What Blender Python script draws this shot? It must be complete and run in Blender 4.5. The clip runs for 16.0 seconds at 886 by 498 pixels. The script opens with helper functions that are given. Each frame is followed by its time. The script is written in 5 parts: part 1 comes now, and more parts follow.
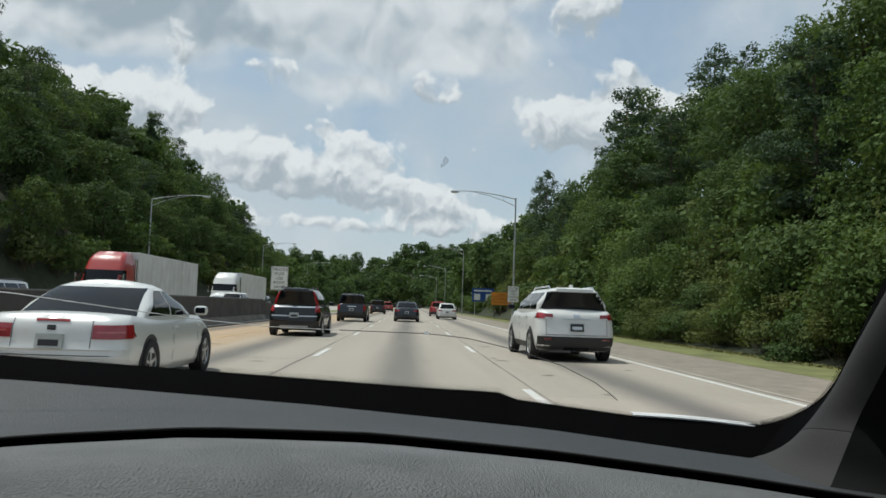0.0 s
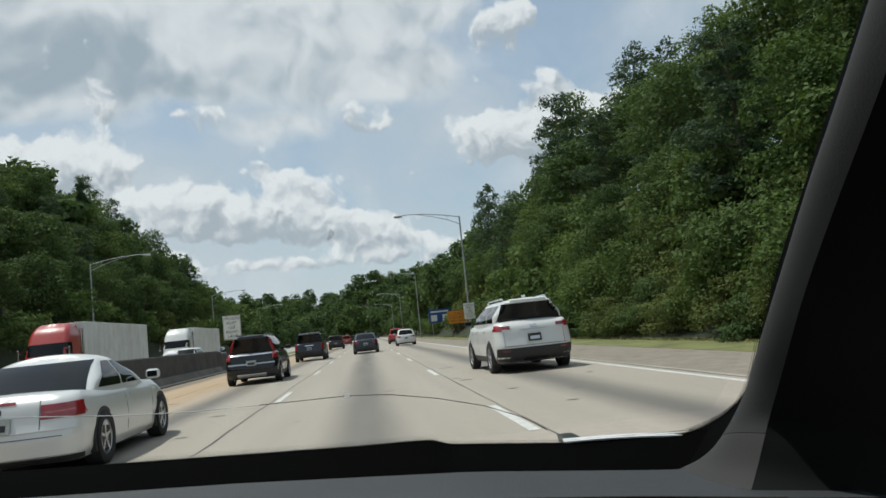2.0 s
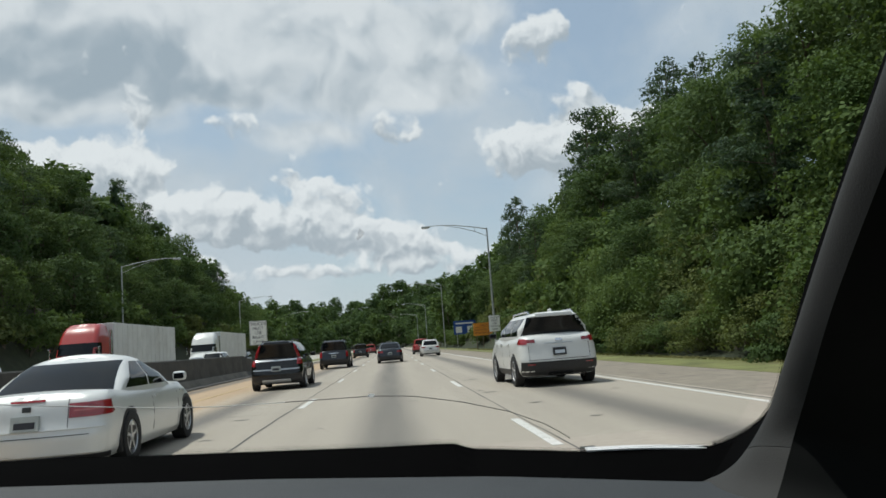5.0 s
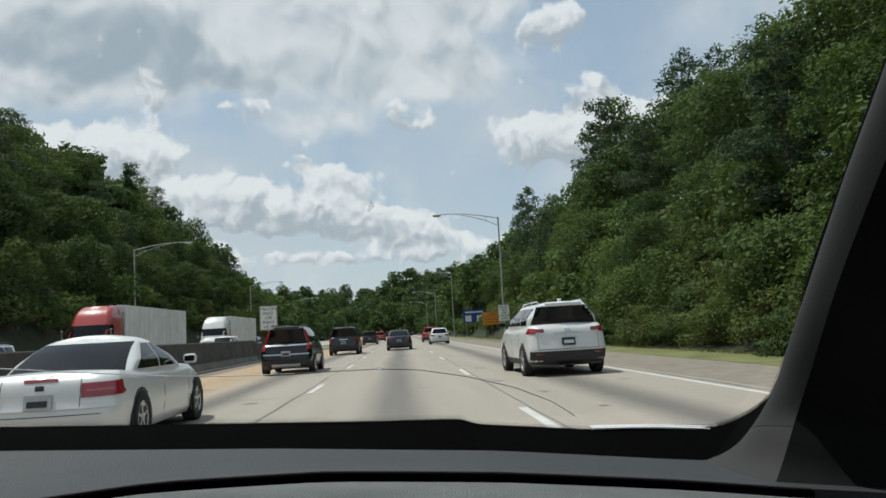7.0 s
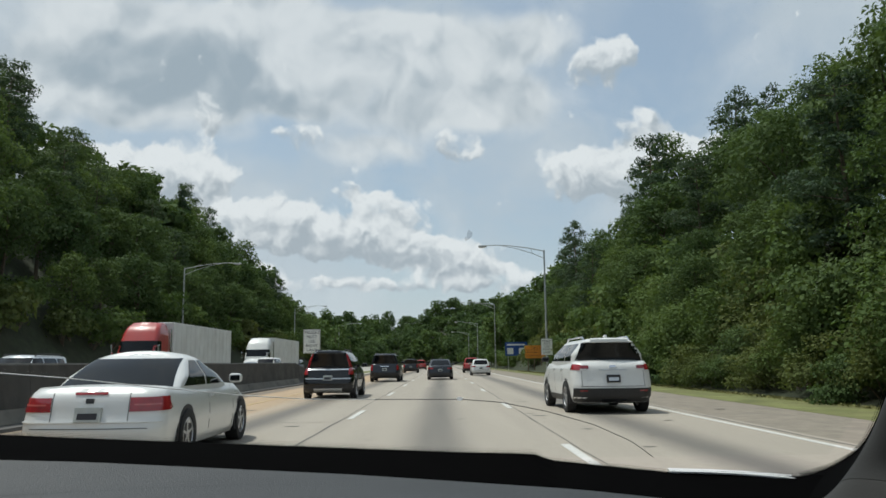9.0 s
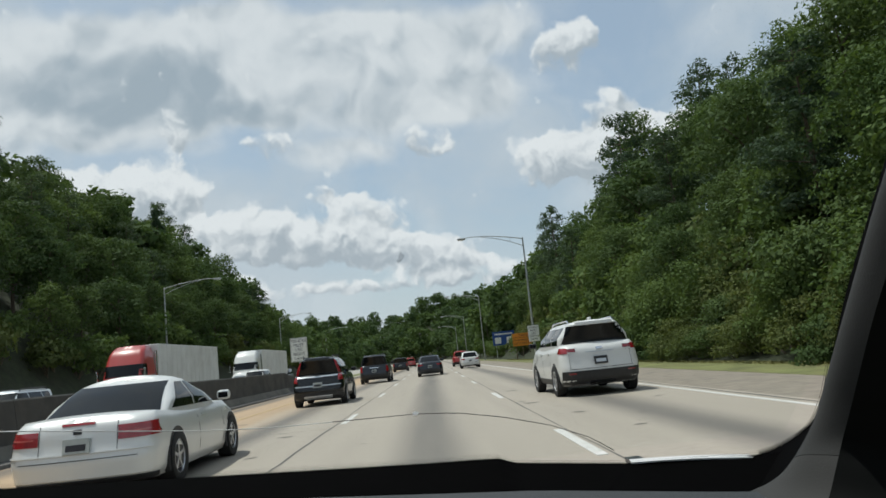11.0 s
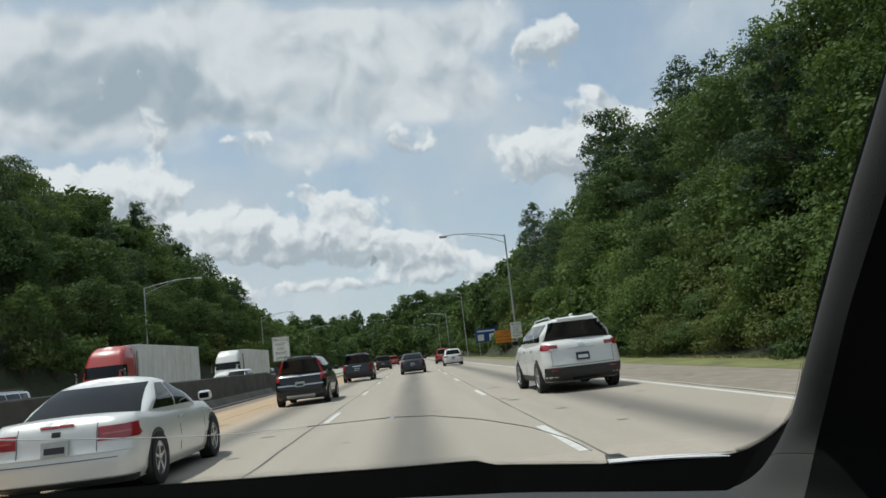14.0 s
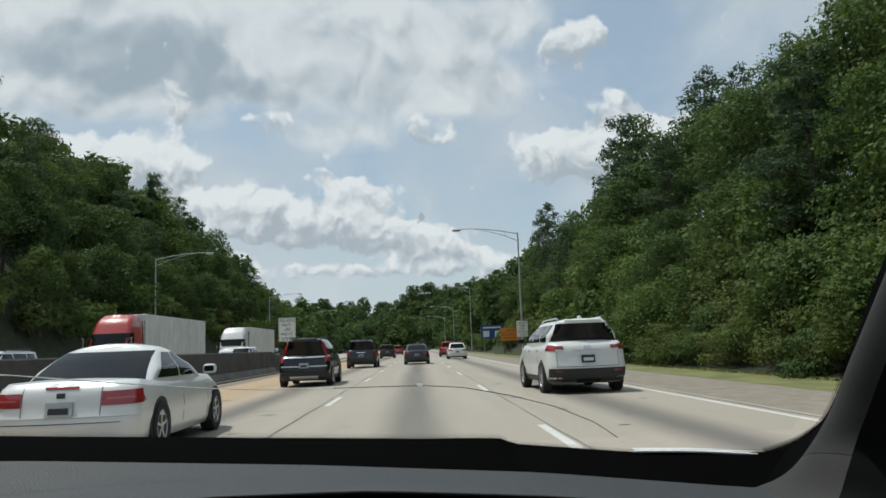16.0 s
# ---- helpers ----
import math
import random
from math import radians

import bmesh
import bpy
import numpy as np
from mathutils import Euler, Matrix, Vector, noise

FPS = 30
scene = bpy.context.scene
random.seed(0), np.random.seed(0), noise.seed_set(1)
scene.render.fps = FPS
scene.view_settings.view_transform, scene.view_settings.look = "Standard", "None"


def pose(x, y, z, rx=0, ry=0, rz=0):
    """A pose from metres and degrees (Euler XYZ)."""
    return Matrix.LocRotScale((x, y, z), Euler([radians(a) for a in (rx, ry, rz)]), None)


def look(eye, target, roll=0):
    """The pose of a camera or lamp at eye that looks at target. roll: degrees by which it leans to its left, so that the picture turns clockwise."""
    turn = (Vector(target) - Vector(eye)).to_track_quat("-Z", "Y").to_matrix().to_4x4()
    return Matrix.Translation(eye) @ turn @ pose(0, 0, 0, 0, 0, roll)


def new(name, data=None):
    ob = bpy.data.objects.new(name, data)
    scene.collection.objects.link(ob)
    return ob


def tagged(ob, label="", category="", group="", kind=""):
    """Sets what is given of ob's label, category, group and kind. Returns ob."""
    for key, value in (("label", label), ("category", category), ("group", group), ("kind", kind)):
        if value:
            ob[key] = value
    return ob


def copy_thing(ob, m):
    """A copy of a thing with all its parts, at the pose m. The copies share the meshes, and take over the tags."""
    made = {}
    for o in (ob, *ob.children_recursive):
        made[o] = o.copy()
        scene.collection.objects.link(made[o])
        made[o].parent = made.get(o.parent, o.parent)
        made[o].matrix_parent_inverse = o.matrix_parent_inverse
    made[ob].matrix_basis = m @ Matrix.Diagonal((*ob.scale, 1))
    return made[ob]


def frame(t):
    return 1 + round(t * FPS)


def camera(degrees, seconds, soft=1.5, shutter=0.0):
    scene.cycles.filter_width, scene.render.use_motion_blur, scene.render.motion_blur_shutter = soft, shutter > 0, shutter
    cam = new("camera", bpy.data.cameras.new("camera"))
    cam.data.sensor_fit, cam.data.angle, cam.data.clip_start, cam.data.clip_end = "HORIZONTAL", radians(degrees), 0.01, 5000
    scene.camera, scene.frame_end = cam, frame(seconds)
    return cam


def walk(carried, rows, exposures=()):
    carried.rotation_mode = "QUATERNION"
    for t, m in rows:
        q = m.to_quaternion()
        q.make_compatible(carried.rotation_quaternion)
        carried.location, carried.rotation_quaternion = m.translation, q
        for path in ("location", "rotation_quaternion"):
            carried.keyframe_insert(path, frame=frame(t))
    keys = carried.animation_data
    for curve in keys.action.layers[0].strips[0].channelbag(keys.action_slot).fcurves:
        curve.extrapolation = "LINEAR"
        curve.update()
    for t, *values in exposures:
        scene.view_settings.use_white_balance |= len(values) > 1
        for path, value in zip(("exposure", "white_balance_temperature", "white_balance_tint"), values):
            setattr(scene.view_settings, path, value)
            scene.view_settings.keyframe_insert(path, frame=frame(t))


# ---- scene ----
# ---- camera ----
cam = camera(60.0, 16.0, soft=1.6)
EYE = (0.0, 0.0, 1.22)          # the passenger seat of a car in the middle lane, road along +y
# seconds, small shift of the camera (x, y, z), yaw, pitch, lean
HELD = [
    (0.0, -0.032, 0.028, -0.016, -2.56, 4.29, -1.93), (0.5, -0.061, -0.010, -0.017, -2.52, 4.86, -1.52),
    (1.0, -0.029, 0.039, -0.010, -3.82, 5.55, 0.43), (1.5, 0.001, 0.009, 0.010, -4.35, 6.29, 5.17),
    (2.0, 0.019, 0.009, 0.018, -5.63, 5.88, 6.01), (2.5, 0.031, 0.014, 0.015, -5.31, 5.35, 5.24),
    (3.0, 0.021, -0.005, 0.015, -3.71, 6.52, 4.57), (3.5, 0.016, -0.004, 0.011, -2.67, 7.24, 4.34),
    (4.0, 0.016, 0.006, 0.008, -4.43, 6.95, 4.48), (5.2, 0.017, 0.000, 0.009, -3.60, 6.90, 4.25),
    (6.5, 0.017, -0.008, 0.011, -2.61, 6.69, 3.95), (7.0, 0.017, -0.008, -0.007, -3.11, 6.09, 3.25),
    (7.5, 0.016, -0.017, 0.017, -2.56, 6.88, 6.02), (8.0, 0.022, -0.003, 0.011, -3.07, 6.11, 5.25),
    (8.5, -0.026, 0.014, -0.018, 0.06, 6.85, -0.61), (9.0, -0.031, -0.003, -0.005, -0.09, 8.43, 0.61),
    (10.2, -0.006, -0.010, 0.007, -0.55, 8.15, 3.80), (11.5, 0.019, -0.018, 0.018, -1.19, 7.79, 6.74),
    (12.0, 0.016, -0.001, 0.016, -2.36, 7.20, 6.14), (12.5, 0.001, 0.007, 0.008, -1.97, 7.71, 4.46),
    (13.0, -0.011, 0.005, 0.005, -1.24, 7.73, 3.09), (13.5, 0.015, -0.007, 0.017, -2.60, 7.37, 5.59),
    (14.0, 0.023, -0.009, 0.020, -2.13, 7.71, 6.50), (14.5, 0.015, -0.004, 0.011, -1.59, 7.48, 4.39),
    (15.0, 0.018, 0.005, 0.012, -1.43, 7.41, 4.79), (15.5, -0.003, 0.015, -0.003, -1.87, 7.68, 1.96),
    (16.0, -0.011, 0.015, -0.004, -1.82, 7.24, 2.15)]
walk(cam, [(t, pose(EYE[0] + dx, EYE[1] + dy, EYE[2] + dz, 90 + p, r, y)) for t, dx, dy, dz, y, p, r in HELD],
     exposures=[(0.0, 0.0, 6150, 7), (16.0, 0.0, 6150, 7)])

# ---- sky and sun ----
SUN_DIR = Vector((-0.36, 0.14, 0.92)).normalized()     # towards the sun
sun = new("sun", bpy.data.lights.new("sun", "SUN"))
sun.data.energy, sun.data.angle, sun.data.color = 3.6, radians(0.6), (1.0, 0.95, 0.86)
sun.matrix_world = look((0, 0, 60), Vector((0, 0, 60)) - SUN_DIR)

world = bpy.data.worlds.new("world")
scene.world = world
world.use_nodes = True
wn, wl = world.node_tree.nodes, world.node_tree.links
wn.clear()


def wnode(kind, **kw):
    n = wn.new(kind)
    for k, v in kw.items():
        if k == "op":
            n.operation = v
    return n


def wmath(op, a, b=None, c=None):
    n = wnode("ShaderNodeMath", op=op)
    for i, v in enumerate((a, b, c)):
        if v is None:
            continue
        if isinstance(v, (int, float)):
            n.inputs[i].default_value = v
        else:
            wl.new(v, n.inputs[i])
    return n.outputs[0]


tc = wn.new("ShaderNodeTexCoord")
sep = wn.new("ShaderNodeSeparateXYZ")
wl.new(tc.outputs["Generated"], sep.inputs[0])
az = wmath("ARCTAN2", sep.outputs[0], sep.outputs[1])
el = wmath("ARCSINE", sep.outputs[2])
flat = wn.new("ShaderNodeCombineXYZ")
wl.new(az, flat.inputs[0])
wl.new(el, flat.inputs[1])


def wnoise(vector, scale, detail, rough, kind="ShaderNodeTexNoise"):
    n = wn.new(kind)
    n.inputs["Scale"].default_value, n.inputs["Detail"].default_value, n.inputs["Roughness"].default_value = scale, detail, rough
    wl.new(vector, n.inputs["Vector"])
    return n


def wrange(value, lo, hi, out_lo=0.0, out_hi=1.0, kind="SMOOTHSTEP"):
    m = wn.new("ShaderNodeMapRange")
    m.interpolation_type = kind
    wl.new(value, m.inputs["Value"])
    for i, v in enumerate((lo, hi, out_lo, out_hi)):
        m.inputs[1 + i].default_value = v
    return m.outputs[0]


def wmix(amount, a, b):
    m = wn.new("ShaderNodeMix")
    m.data_type = "RGBA"
    wl.new(amount, m.inputs[0])
    for i, v in ((6, a), (7, b)):
        if isinstance(v, tuple):
            m.inputs[i].default_value = (*v, 1)
        else:
            wl.new(v, m.inputs[i])
    return m.outputs[2]


def shifted(noise_out, reach_x, reach_y):
    """The map of the sky, bent by a noise so that cloud outlines come out uneven."""
    m = wnode("ShaderNodeVectorMath", op="MULTIPLY_ADD")
    wl.new(noise_out, m.inputs[0])
    m.inputs[1].default_value = (2 * reach_x, 2 * reach_y, 0)
    m.inputs[2].default_value = (-reach_x, -reach_y, 0)
    p = wnode("ShaderNodeVectorMath", op="ADD")
    wl.new(flat.outputs[0], p.inputs[0])
    wl.new(m.outputs[0], p.inputs[1])
    return p.outputs[0]


ragged = shifted(wnoise(flat.outputs[0], 17.0, 4.0, 0.55).outputs["Color"], 0.036, 0.026)
drawn_out = shifted(wnoise(flat.outputs[0], 6.0, 4.0, 0.5).outputs["Color"], 0.07, 0.045)


def billows(vector, scale):
    """Rounded heads, and how far each side of them faces up."""
    out = []
    for lift in (0.0, 0.30 / scale):
        p = wnode("ShaderNodeVectorMath", op="ADD")
        wl.new(vector, p.inputs[0])
        p.inputs[1].default_value = (-0.14 / scale if lift else 0.0, lift, 0)
        v = wnoise(p.outputs[0], scale, 2.2, 0.5, "ShaderNodeTexVoronoi")
        v.feature = "SMOOTH_F1"
        v.inputs["Smoothness"].default_value = 0.45
        out.append(v.outputs["Distance"])
    return out[0], wmath("SUBTRACT", out[1], out[0])


def heaps(rows, where, foot=1.0):
    """How thick the cloud stands, and how high in its heaps: rows of azimuth, elevation, half width, half height, weight. foot above 1 flattens the undersides."""
    total = rise = None
    for a, e, ra, re, w in rows:
        d = wnode("ShaderNodeVectorMath", op="SUBTRACT")
        wl.new(where, d.inputs[0])
        d.inputs[1].default_value = (a, e, 0)
        q = wnode("ShaderNodeVectorMath", op="MULTIPLY")
        wl.new(d.outputs[0], q.inputs[0])
        q.inputs[1].default_value = (1 / ra, 1 / re, 0)
        xy = wn.new("ShaderNodeSeparateXYZ")
        wl.new(q.outputs[0], xy.inputs[0])
        y = xy.outputs[1] if foot == 1.0 else wmath("MAXIMUM", xy.outputs[1], wmath("MULTIPLY", xy.outputs[1], -foot))
        r2 = wmath("MULTIPLY_ADD", y, y, wmath("MULTIPLY", xy.outputs[0], xy.outputs[0]))
        m = wrange(r2, 0.0, 2.6, w, 0.0)
        total = m if total is None else wmath("ADD", total, m)
        up = wmath("MULTIPLY", m, xy.outputs[1])
        rise = up if rise is None else wmath("ADD", rise, up)
    return total, rise


CUMULUS_NEAR = [
    (-0.230, 0.182, 0.063, 0.031, 1.00),
    (-0.264, 0.179, 0.036, 0.024, 0.70),
    (-0.169, 0.167, 0.064, 0.026, 1.00),
    (-0.075, 0.189, 0.044, 0.030, 1.00),
    (-0.106, 0.159, 0.057, 0.024, 0.90),
    (-0.115, 0.224, 0.029, 0.011, 0.70),
    (-0.042, 0.148, 0.050, 0.024, 0.80),
    (0.016, 0.139, 0.064, 0.024, 0.90),
    (0.079, 0.110, 0.064, 0.021, 0.80),
    (-0.430, 0.220, 0.061, 0.034, 1.00),
    (-0.376, 0.226, 0.050, 0.034, 1.00),
    (-0.319, 0.240, 0.044, 0.033, 1.00),
    (-0.351, 0.186, 0.050, 0.020, 0.70),
    (-0.497, 0.229, 0.064, 0.036, 0.90),
    (0.179, 0.238, 0.051, 0.031, 1.00),
    (0.233, 0.235, 0.050, 0.033, 1.00),
    (0.285, 0.241, 0.057, 0.033, 1.00),
    (0.266, 0.289, 0.033, 0.024, 0.90),
]
CUMULUS_FAR = [
    (0.348, 0.244, 0.057, 0.031, 1.00),
    (0.405, 0.216, 0.057, 0.031, 0.90),
    (0.216, 0.372, 0.040, 0.026, 0.95),
    (-0.269, 0.107, 0.079, 0.021, 0.80),
    (-0.327, 0.101, 0.043, 0.019, 0.60),
    (-0.398, 0.138, 0.064, 0.017, 0.50),
    (-0.053, 0.106, 0.086, 0.014, 0.60),
    (-0.140, 0.096, 0.086, 0.013, 0.45),
    (0.454, 0.200, 0.050, 0.029, 0.80),
    (0.020, 0.281, 0.030, 0.019, 0.70),
    (-0.292, 0.309, 0.031, 0.021, 0.70),
    (-0.181, 0.285, 0.036, 0.013, 0.55),
]
DECK = [
    (0.009, 0.357, 0.079, 0.043, 1.00),
    (0.083, 0.336, 0.057, 0.031, 0.90),
    (-0.039, 0.395, 0.079, 0.036, 0.90),
    (-0.098, 0.404, 0.086, 0.036, 0.80),
    (-0.184, 0.426, 0.093, 0.036, 0.90),
    (-0.302, 0.417, 0.114, 0.036, 0.70),
    (-0.423, 0.398, 0.100, 0.043, 0.70),
    (0.123, 0.413, 0.064, 0.029, 0.60),
    (-0.155, 0.346, 0.086, 0.029, 0.70),
    (-0.273, 0.354, 0.114, 0.036, 0.80),
    (-0.389, 0.351, 0.114, 0.043, 0.80),
    (-0.096, 0.274, 0.064, 0.017, 0.50),
    (-0.048, 0.306, 0.057, 0.026, 0.50),
    (-0.341, 0.301, 0.086, 0.021, 0.60),
    (-0.495, 0.308, 0.100, 0.043, 0.60),
    (0.054, 0.414, 0.071, 0.029, 0.60),
]
GREYS = [
    (-0.370, 0.358, 0.121, 0.036, 1.00),
    (-0.260, 0.348, 0.093, 0.030, 0.90),
    (-0.163, 0.336, 0.071, 0.021, 0.70),
    (-0.436, 0.366, 0.079, 0.036, 0.60),
    (-0.304, 0.382, 0.086, 0.021, 0.50),
    (-0.062, 0.321, 0.050, 0.017, 0.40),
    (-0.398, 0.294, 0.107, 0.017, 0.50),
    (-0.083, 0.404, 0.036, 0.014, 0.25),
    (0.151, 0.342, 0.043, 0.043, 0.30),
]


# blue sky under a thin uneven veil
sky = wn.new("ShaderNodeTexSky")
sky.sky_type, sky.sun_disc = "NISHITA", False
sky.sun_elevation = math.asin(SUN_DIR.z)
sky.sun_rotation = math.atan2(SUN_DIR.x, SUN_DIR.y)
sky.air_density, sky.dust_density, sky.ozone_density = 1.0, 1.5, 1.0
sky_dim = wnode("ShaderNodeVectorMath", op="MULTIPLY")
wl.new(sky.outputs[0], sky_dim.inputs[0])
sky_dim.inputs[1].default_value = (0.112, 0.122, 0.118)
veil = wrange(wnoise(drawn_out, 4.0, 5.0, 0.55).outputs[0], 0.34, 0.66, 0.48, 0.97)
clear_sky = wmix(veil, sky_dim.outputs[0], (0.52, 0.565, 0.61))
# pale haze low over the hills
clear_sky = wmix(wrange(el, 0.03, 0.20, 0.60, 0.0), clear_sky, (0.60, 0.635, 0.66))
# the high deck: soft, pale, with broad blue-grey undersides
wisps = wnoise(drawn_out, 9.0, 6.0, 0.52).outputs[0]
deck_thick, deck_rise = heaps(DECK, drawn_out)
soft_heads, soft_up = billows(drawn_out, 15.0)
deck_mask = wrange(wmath("ADD", deck_thick, wmath("MULTIPLY_ADD", wisps, 1.5, -0.75)), -0.15, 0.90, 0.0, 0.95)
grey = heaps(GREYS, drawn_out)[0]
deck_dull = wmath("MULTIPLY_ADD", wisps, -1.7, wmath("MULTIPLY_ADD", grey, 0.42, 1.02))
deck_dull = wmath("MULTIPLY_ADD", soft_up, -0.8, deck_dull)
deck_colour = wmix(wrange(deck_dull, -0.20, 1.10), (0.72, 0.725, 0.73), (0.37, 0.42, 0.465))
over = wmix(deck_mask, clear_sky, deck_colour)
# fair-weather heaps: crisp billowing tops, grey flat feet
near_thick, near_rise = heaps(CUMULUS_NEAR, ragged, 1.08)
far_thick, far_rise = heaps(CUMULUS_FAR, ragged, 1.08)
thick, rise = wmath("ADD", near_thick, far_thick), wmath("ADD", near_rise, far_rise)
heads, heads_up = billows(ragged, 30.0)
edge = wmath("MULTIPLY_ADD", heads, -1.05, wmath("MULTIPLY_ADD", thick, 1.2, 0.64))
edge = wmath("MULTIPLY_ADD", wisps, 0.5, wmath("SUBTRACT", edge, 0.25))
heap_mask = wrange(edge, 0.08, 0.68, 0.0, 0.97)
level = wmath("DIVIDE", rise, wmath("ADD", thick, 0.15))
lit = wmath("MULTIPLY_ADD", level, 0.75, wmath("MULTIPLY_ADD", heads_up, 1.0, 0.50))
lit = wmath("MULTIPLY_ADD", wisps, 0.6, wmath("SUBTRACT", lit, 0.30))
heap_colour = wmix(wrange(lit, -0.1, 1.0), (0.42, 0.455, 0.49), (0.80, 0.795, 0.79))
whole = wmix(heap_mask, over, heap_colour)
bg = wn.new("ShaderNodeBackground")
wl.new(whole, bg.inputs["Color"])
bg.inputs["Strength"].default_value = 1.0
wout = wn.new("ShaderNodeOutputWorld")
wl.new(bg.outputs[0], wout.inputs[0])

# ---- materials ----
def nodes(name):
    m = bpy.data.materials.new(name)
    m.use_nodes = True
    t = m.node_tree
    return m, t, t.nodes["Principled BSDF"]


def surface(name, base, rough=0.6, metal=0.0, vary=0.15, scale=6.0, bump=0.0, bump_scale=60.0, coat=0.0, dirt=None, dirt_scale=1.2, space="Object", each=0.0, island=0.0, spec=0.5):
    """A surface with colour that varies at two sizes, fine relief, and dirt patches."""
    m, t, b = nodes(name)
    n, l = t.nodes, t.links
    tc = n.new("ShaderNodeTexCoord")
    no = n.new("ShaderNodeTexNoise")
    no.inputs["Scale"].default_value, no.inputs["Detail"].default_value = scale, 6.0
    l.new(tc.outputs[space], no.inputs["Vector"])
    ramp = n.new("ShaderNodeMapRange")
    l.new(no.outputs[0], ramp.inputs["Value"])
    for i, v in enumerate((0.3, 0.7, 1 - vary, 1 + vary)):
        ramp.inputs[1 + i].default_value = v
    value = ramp.outputs[0]
    for amount, kind, socket in ((each, "ShaderNodeObjectInfo", "Random"), (island, "ShaderNodeNewGeometry", "Random Per Island")):
        if amount:
            oi = n.new(kind)
            mr = n.new("ShaderNodeMapRange")
            l.new(oi.outputs[socket], mr.inputs["Value"])
            mr.inputs[3].default_value, mr.inputs[4].default_value = 1 - amount, 1 + amount
            mu = n.new("ShaderNodeMath")
            mu.operation = "MULTIPLY"
            l.new(value, mu.inputs[0])
            l.new(mr.outputs[0], mu.inputs[1])
            value = mu.outputs[0]
    sc = n.new("ShaderNodeVectorMath")
    sc.operation = "SCALE"
    sc.inputs[0].default_value = base
    l.new(value, sc.inputs["Scale"])
    colour = sc.outputs[0]
    if dirt:
        dn = n.new("ShaderNodeTexNoise")
        dn.inputs["Scale"].default_value, dn.inputs["Detail"].default_value, dn.inputs["Roughness"].default_value = dirt_scale, 8.0, 0.65
        l.new(tc.outputs[space], dn.inputs["Vector"])
        dr = n.new("ShaderNodeMapRange")
        l.new(dn.outputs[0], dr.inputs["Value"])
        dr.inputs[1].default_value, dr.inputs[2].default_value, dr.inputs[4].default_value = 0.48, 0.72, 0.8
        mx = n.new("ShaderNodeMix")
        mx.data_type = "RGBA"
        l.new(dr.outputs[0], mx.inputs[0])
        l.new(colour, mx.inputs[6])
        mx.inputs[7].default_value = (*dirt, 1)
        colour = mx.outputs[2]
    l.new(colour, b.inputs["Base Color"])
    b.inputs["Roughness"].default_value, b.inputs["Metallic"].default_value = rough, metal
    b.inputs["Specular IOR Level"].default_value = spec
    if coat:
        b.inputs["Coat Weight"].default_value, b.inputs["Coat Roughness"].default_value = coat, 0.05
    if bump:
        bn = n.new("ShaderNodeTexNoise")
        bn.inputs["Scale"].default_value, bn.inputs["Detail"].default_value = bump_scale, 5.0
        l.new(tc.outputs[space], bn.inputs["Vector"])
        bu = n.new("ShaderNodeBump")
        bu.inputs["Strength"].default_value, bu.inputs["Distance"].default_value = bump, 0.02
        l.new(bn.outputs[0], bu.inputs["Height"])
        l.new(bu.outputs[0], b.inputs["Normal"])
    return m


def leafy(name, low, high, gloss=0.7):
    """Leaves: two greens by leaf and by tree, light that shines through."""
    m, t, b = nodes(name)
    n, l = t.nodes, t.links
    geo = n.new("ShaderNodeNewGeometry")
    oi = n.new("ShaderNodeObjectInfo")
    ad = n.new("ShaderNodeMath")
    ad.operation = "MULTIPLY_ADD"
    l.new(geo.outputs["Random Per Island"], ad.inputs[0])
    ad.inputs[1].default_value = 0.20
    clump = n.new("ShaderNodeTexNoise")
    clump.inputs["Scale"].default_value, clump.inputs["Detail"].default_value = 0.9, 3.0
    l.new(geo.outputs["Position"], clump.inputs["Vector"])
    cl = n.new("ShaderNodeMapRange")
    l.new(clump.outputs[0], cl.inputs["Value"])
    for i, v in enumerate((0.33, 0.67, 0.0, 0.34)):
        cl.inputs[1 + i].default_value = v
    hf = n.new("ShaderNodeMath")
    hf.operation = "MULTIPLY"
    l.new(oi.outputs["Random"], hf.inputs[0])
    hf.inputs[1].default_value = 0.50
    both = n.new("ShaderNodeMath")
    both.operation = "ADD"
    l.new(hf.outputs[0], both.inputs[0])
    l.new(cl.outputs[0], both.inputs[1])
    l.new(both.outputs[0], ad.inputs[2])
    mx = n.new("ShaderNodeMix")
    mx.data_type = "RGBA"
    l.new(ad.outputs[0], mx.inputs[0])
    mx.inputs[6].default_value, mx.inputs[7].default_value = (*low, 1), (*high, 1)
    l.new(mx.outputs[2], b.inputs["Base Color"])
    b.inputs["Roughness"].default_value = gloss
    b.inputs["Specular IOR Level"].default_value = 0.12
    tr = n.new("ShaderNodeBsdfTranslucent")
    sc = n.new("ShaderNodeVectorMath")
    sc.operation = "MULTIPLY"
    l.new(mx.outputs[2], sc.inputs[0])
    sc.inputs[1].default_value = (1.2, 1.2, 0.7)
    l.new(sc.outputs[0], tr.inputs["Color"])
    mix = n.new("ShaderNodeMixShader")
    mix.inputs[0].default_value = 0.3
    l.new(b.outputs[0], mix.inputs[1])
    l.new(tr.outputs[0], mix.inputs[2])
    l.new(mix.outputs[0], n["Material Output"].inputs["Surface"])
    return m


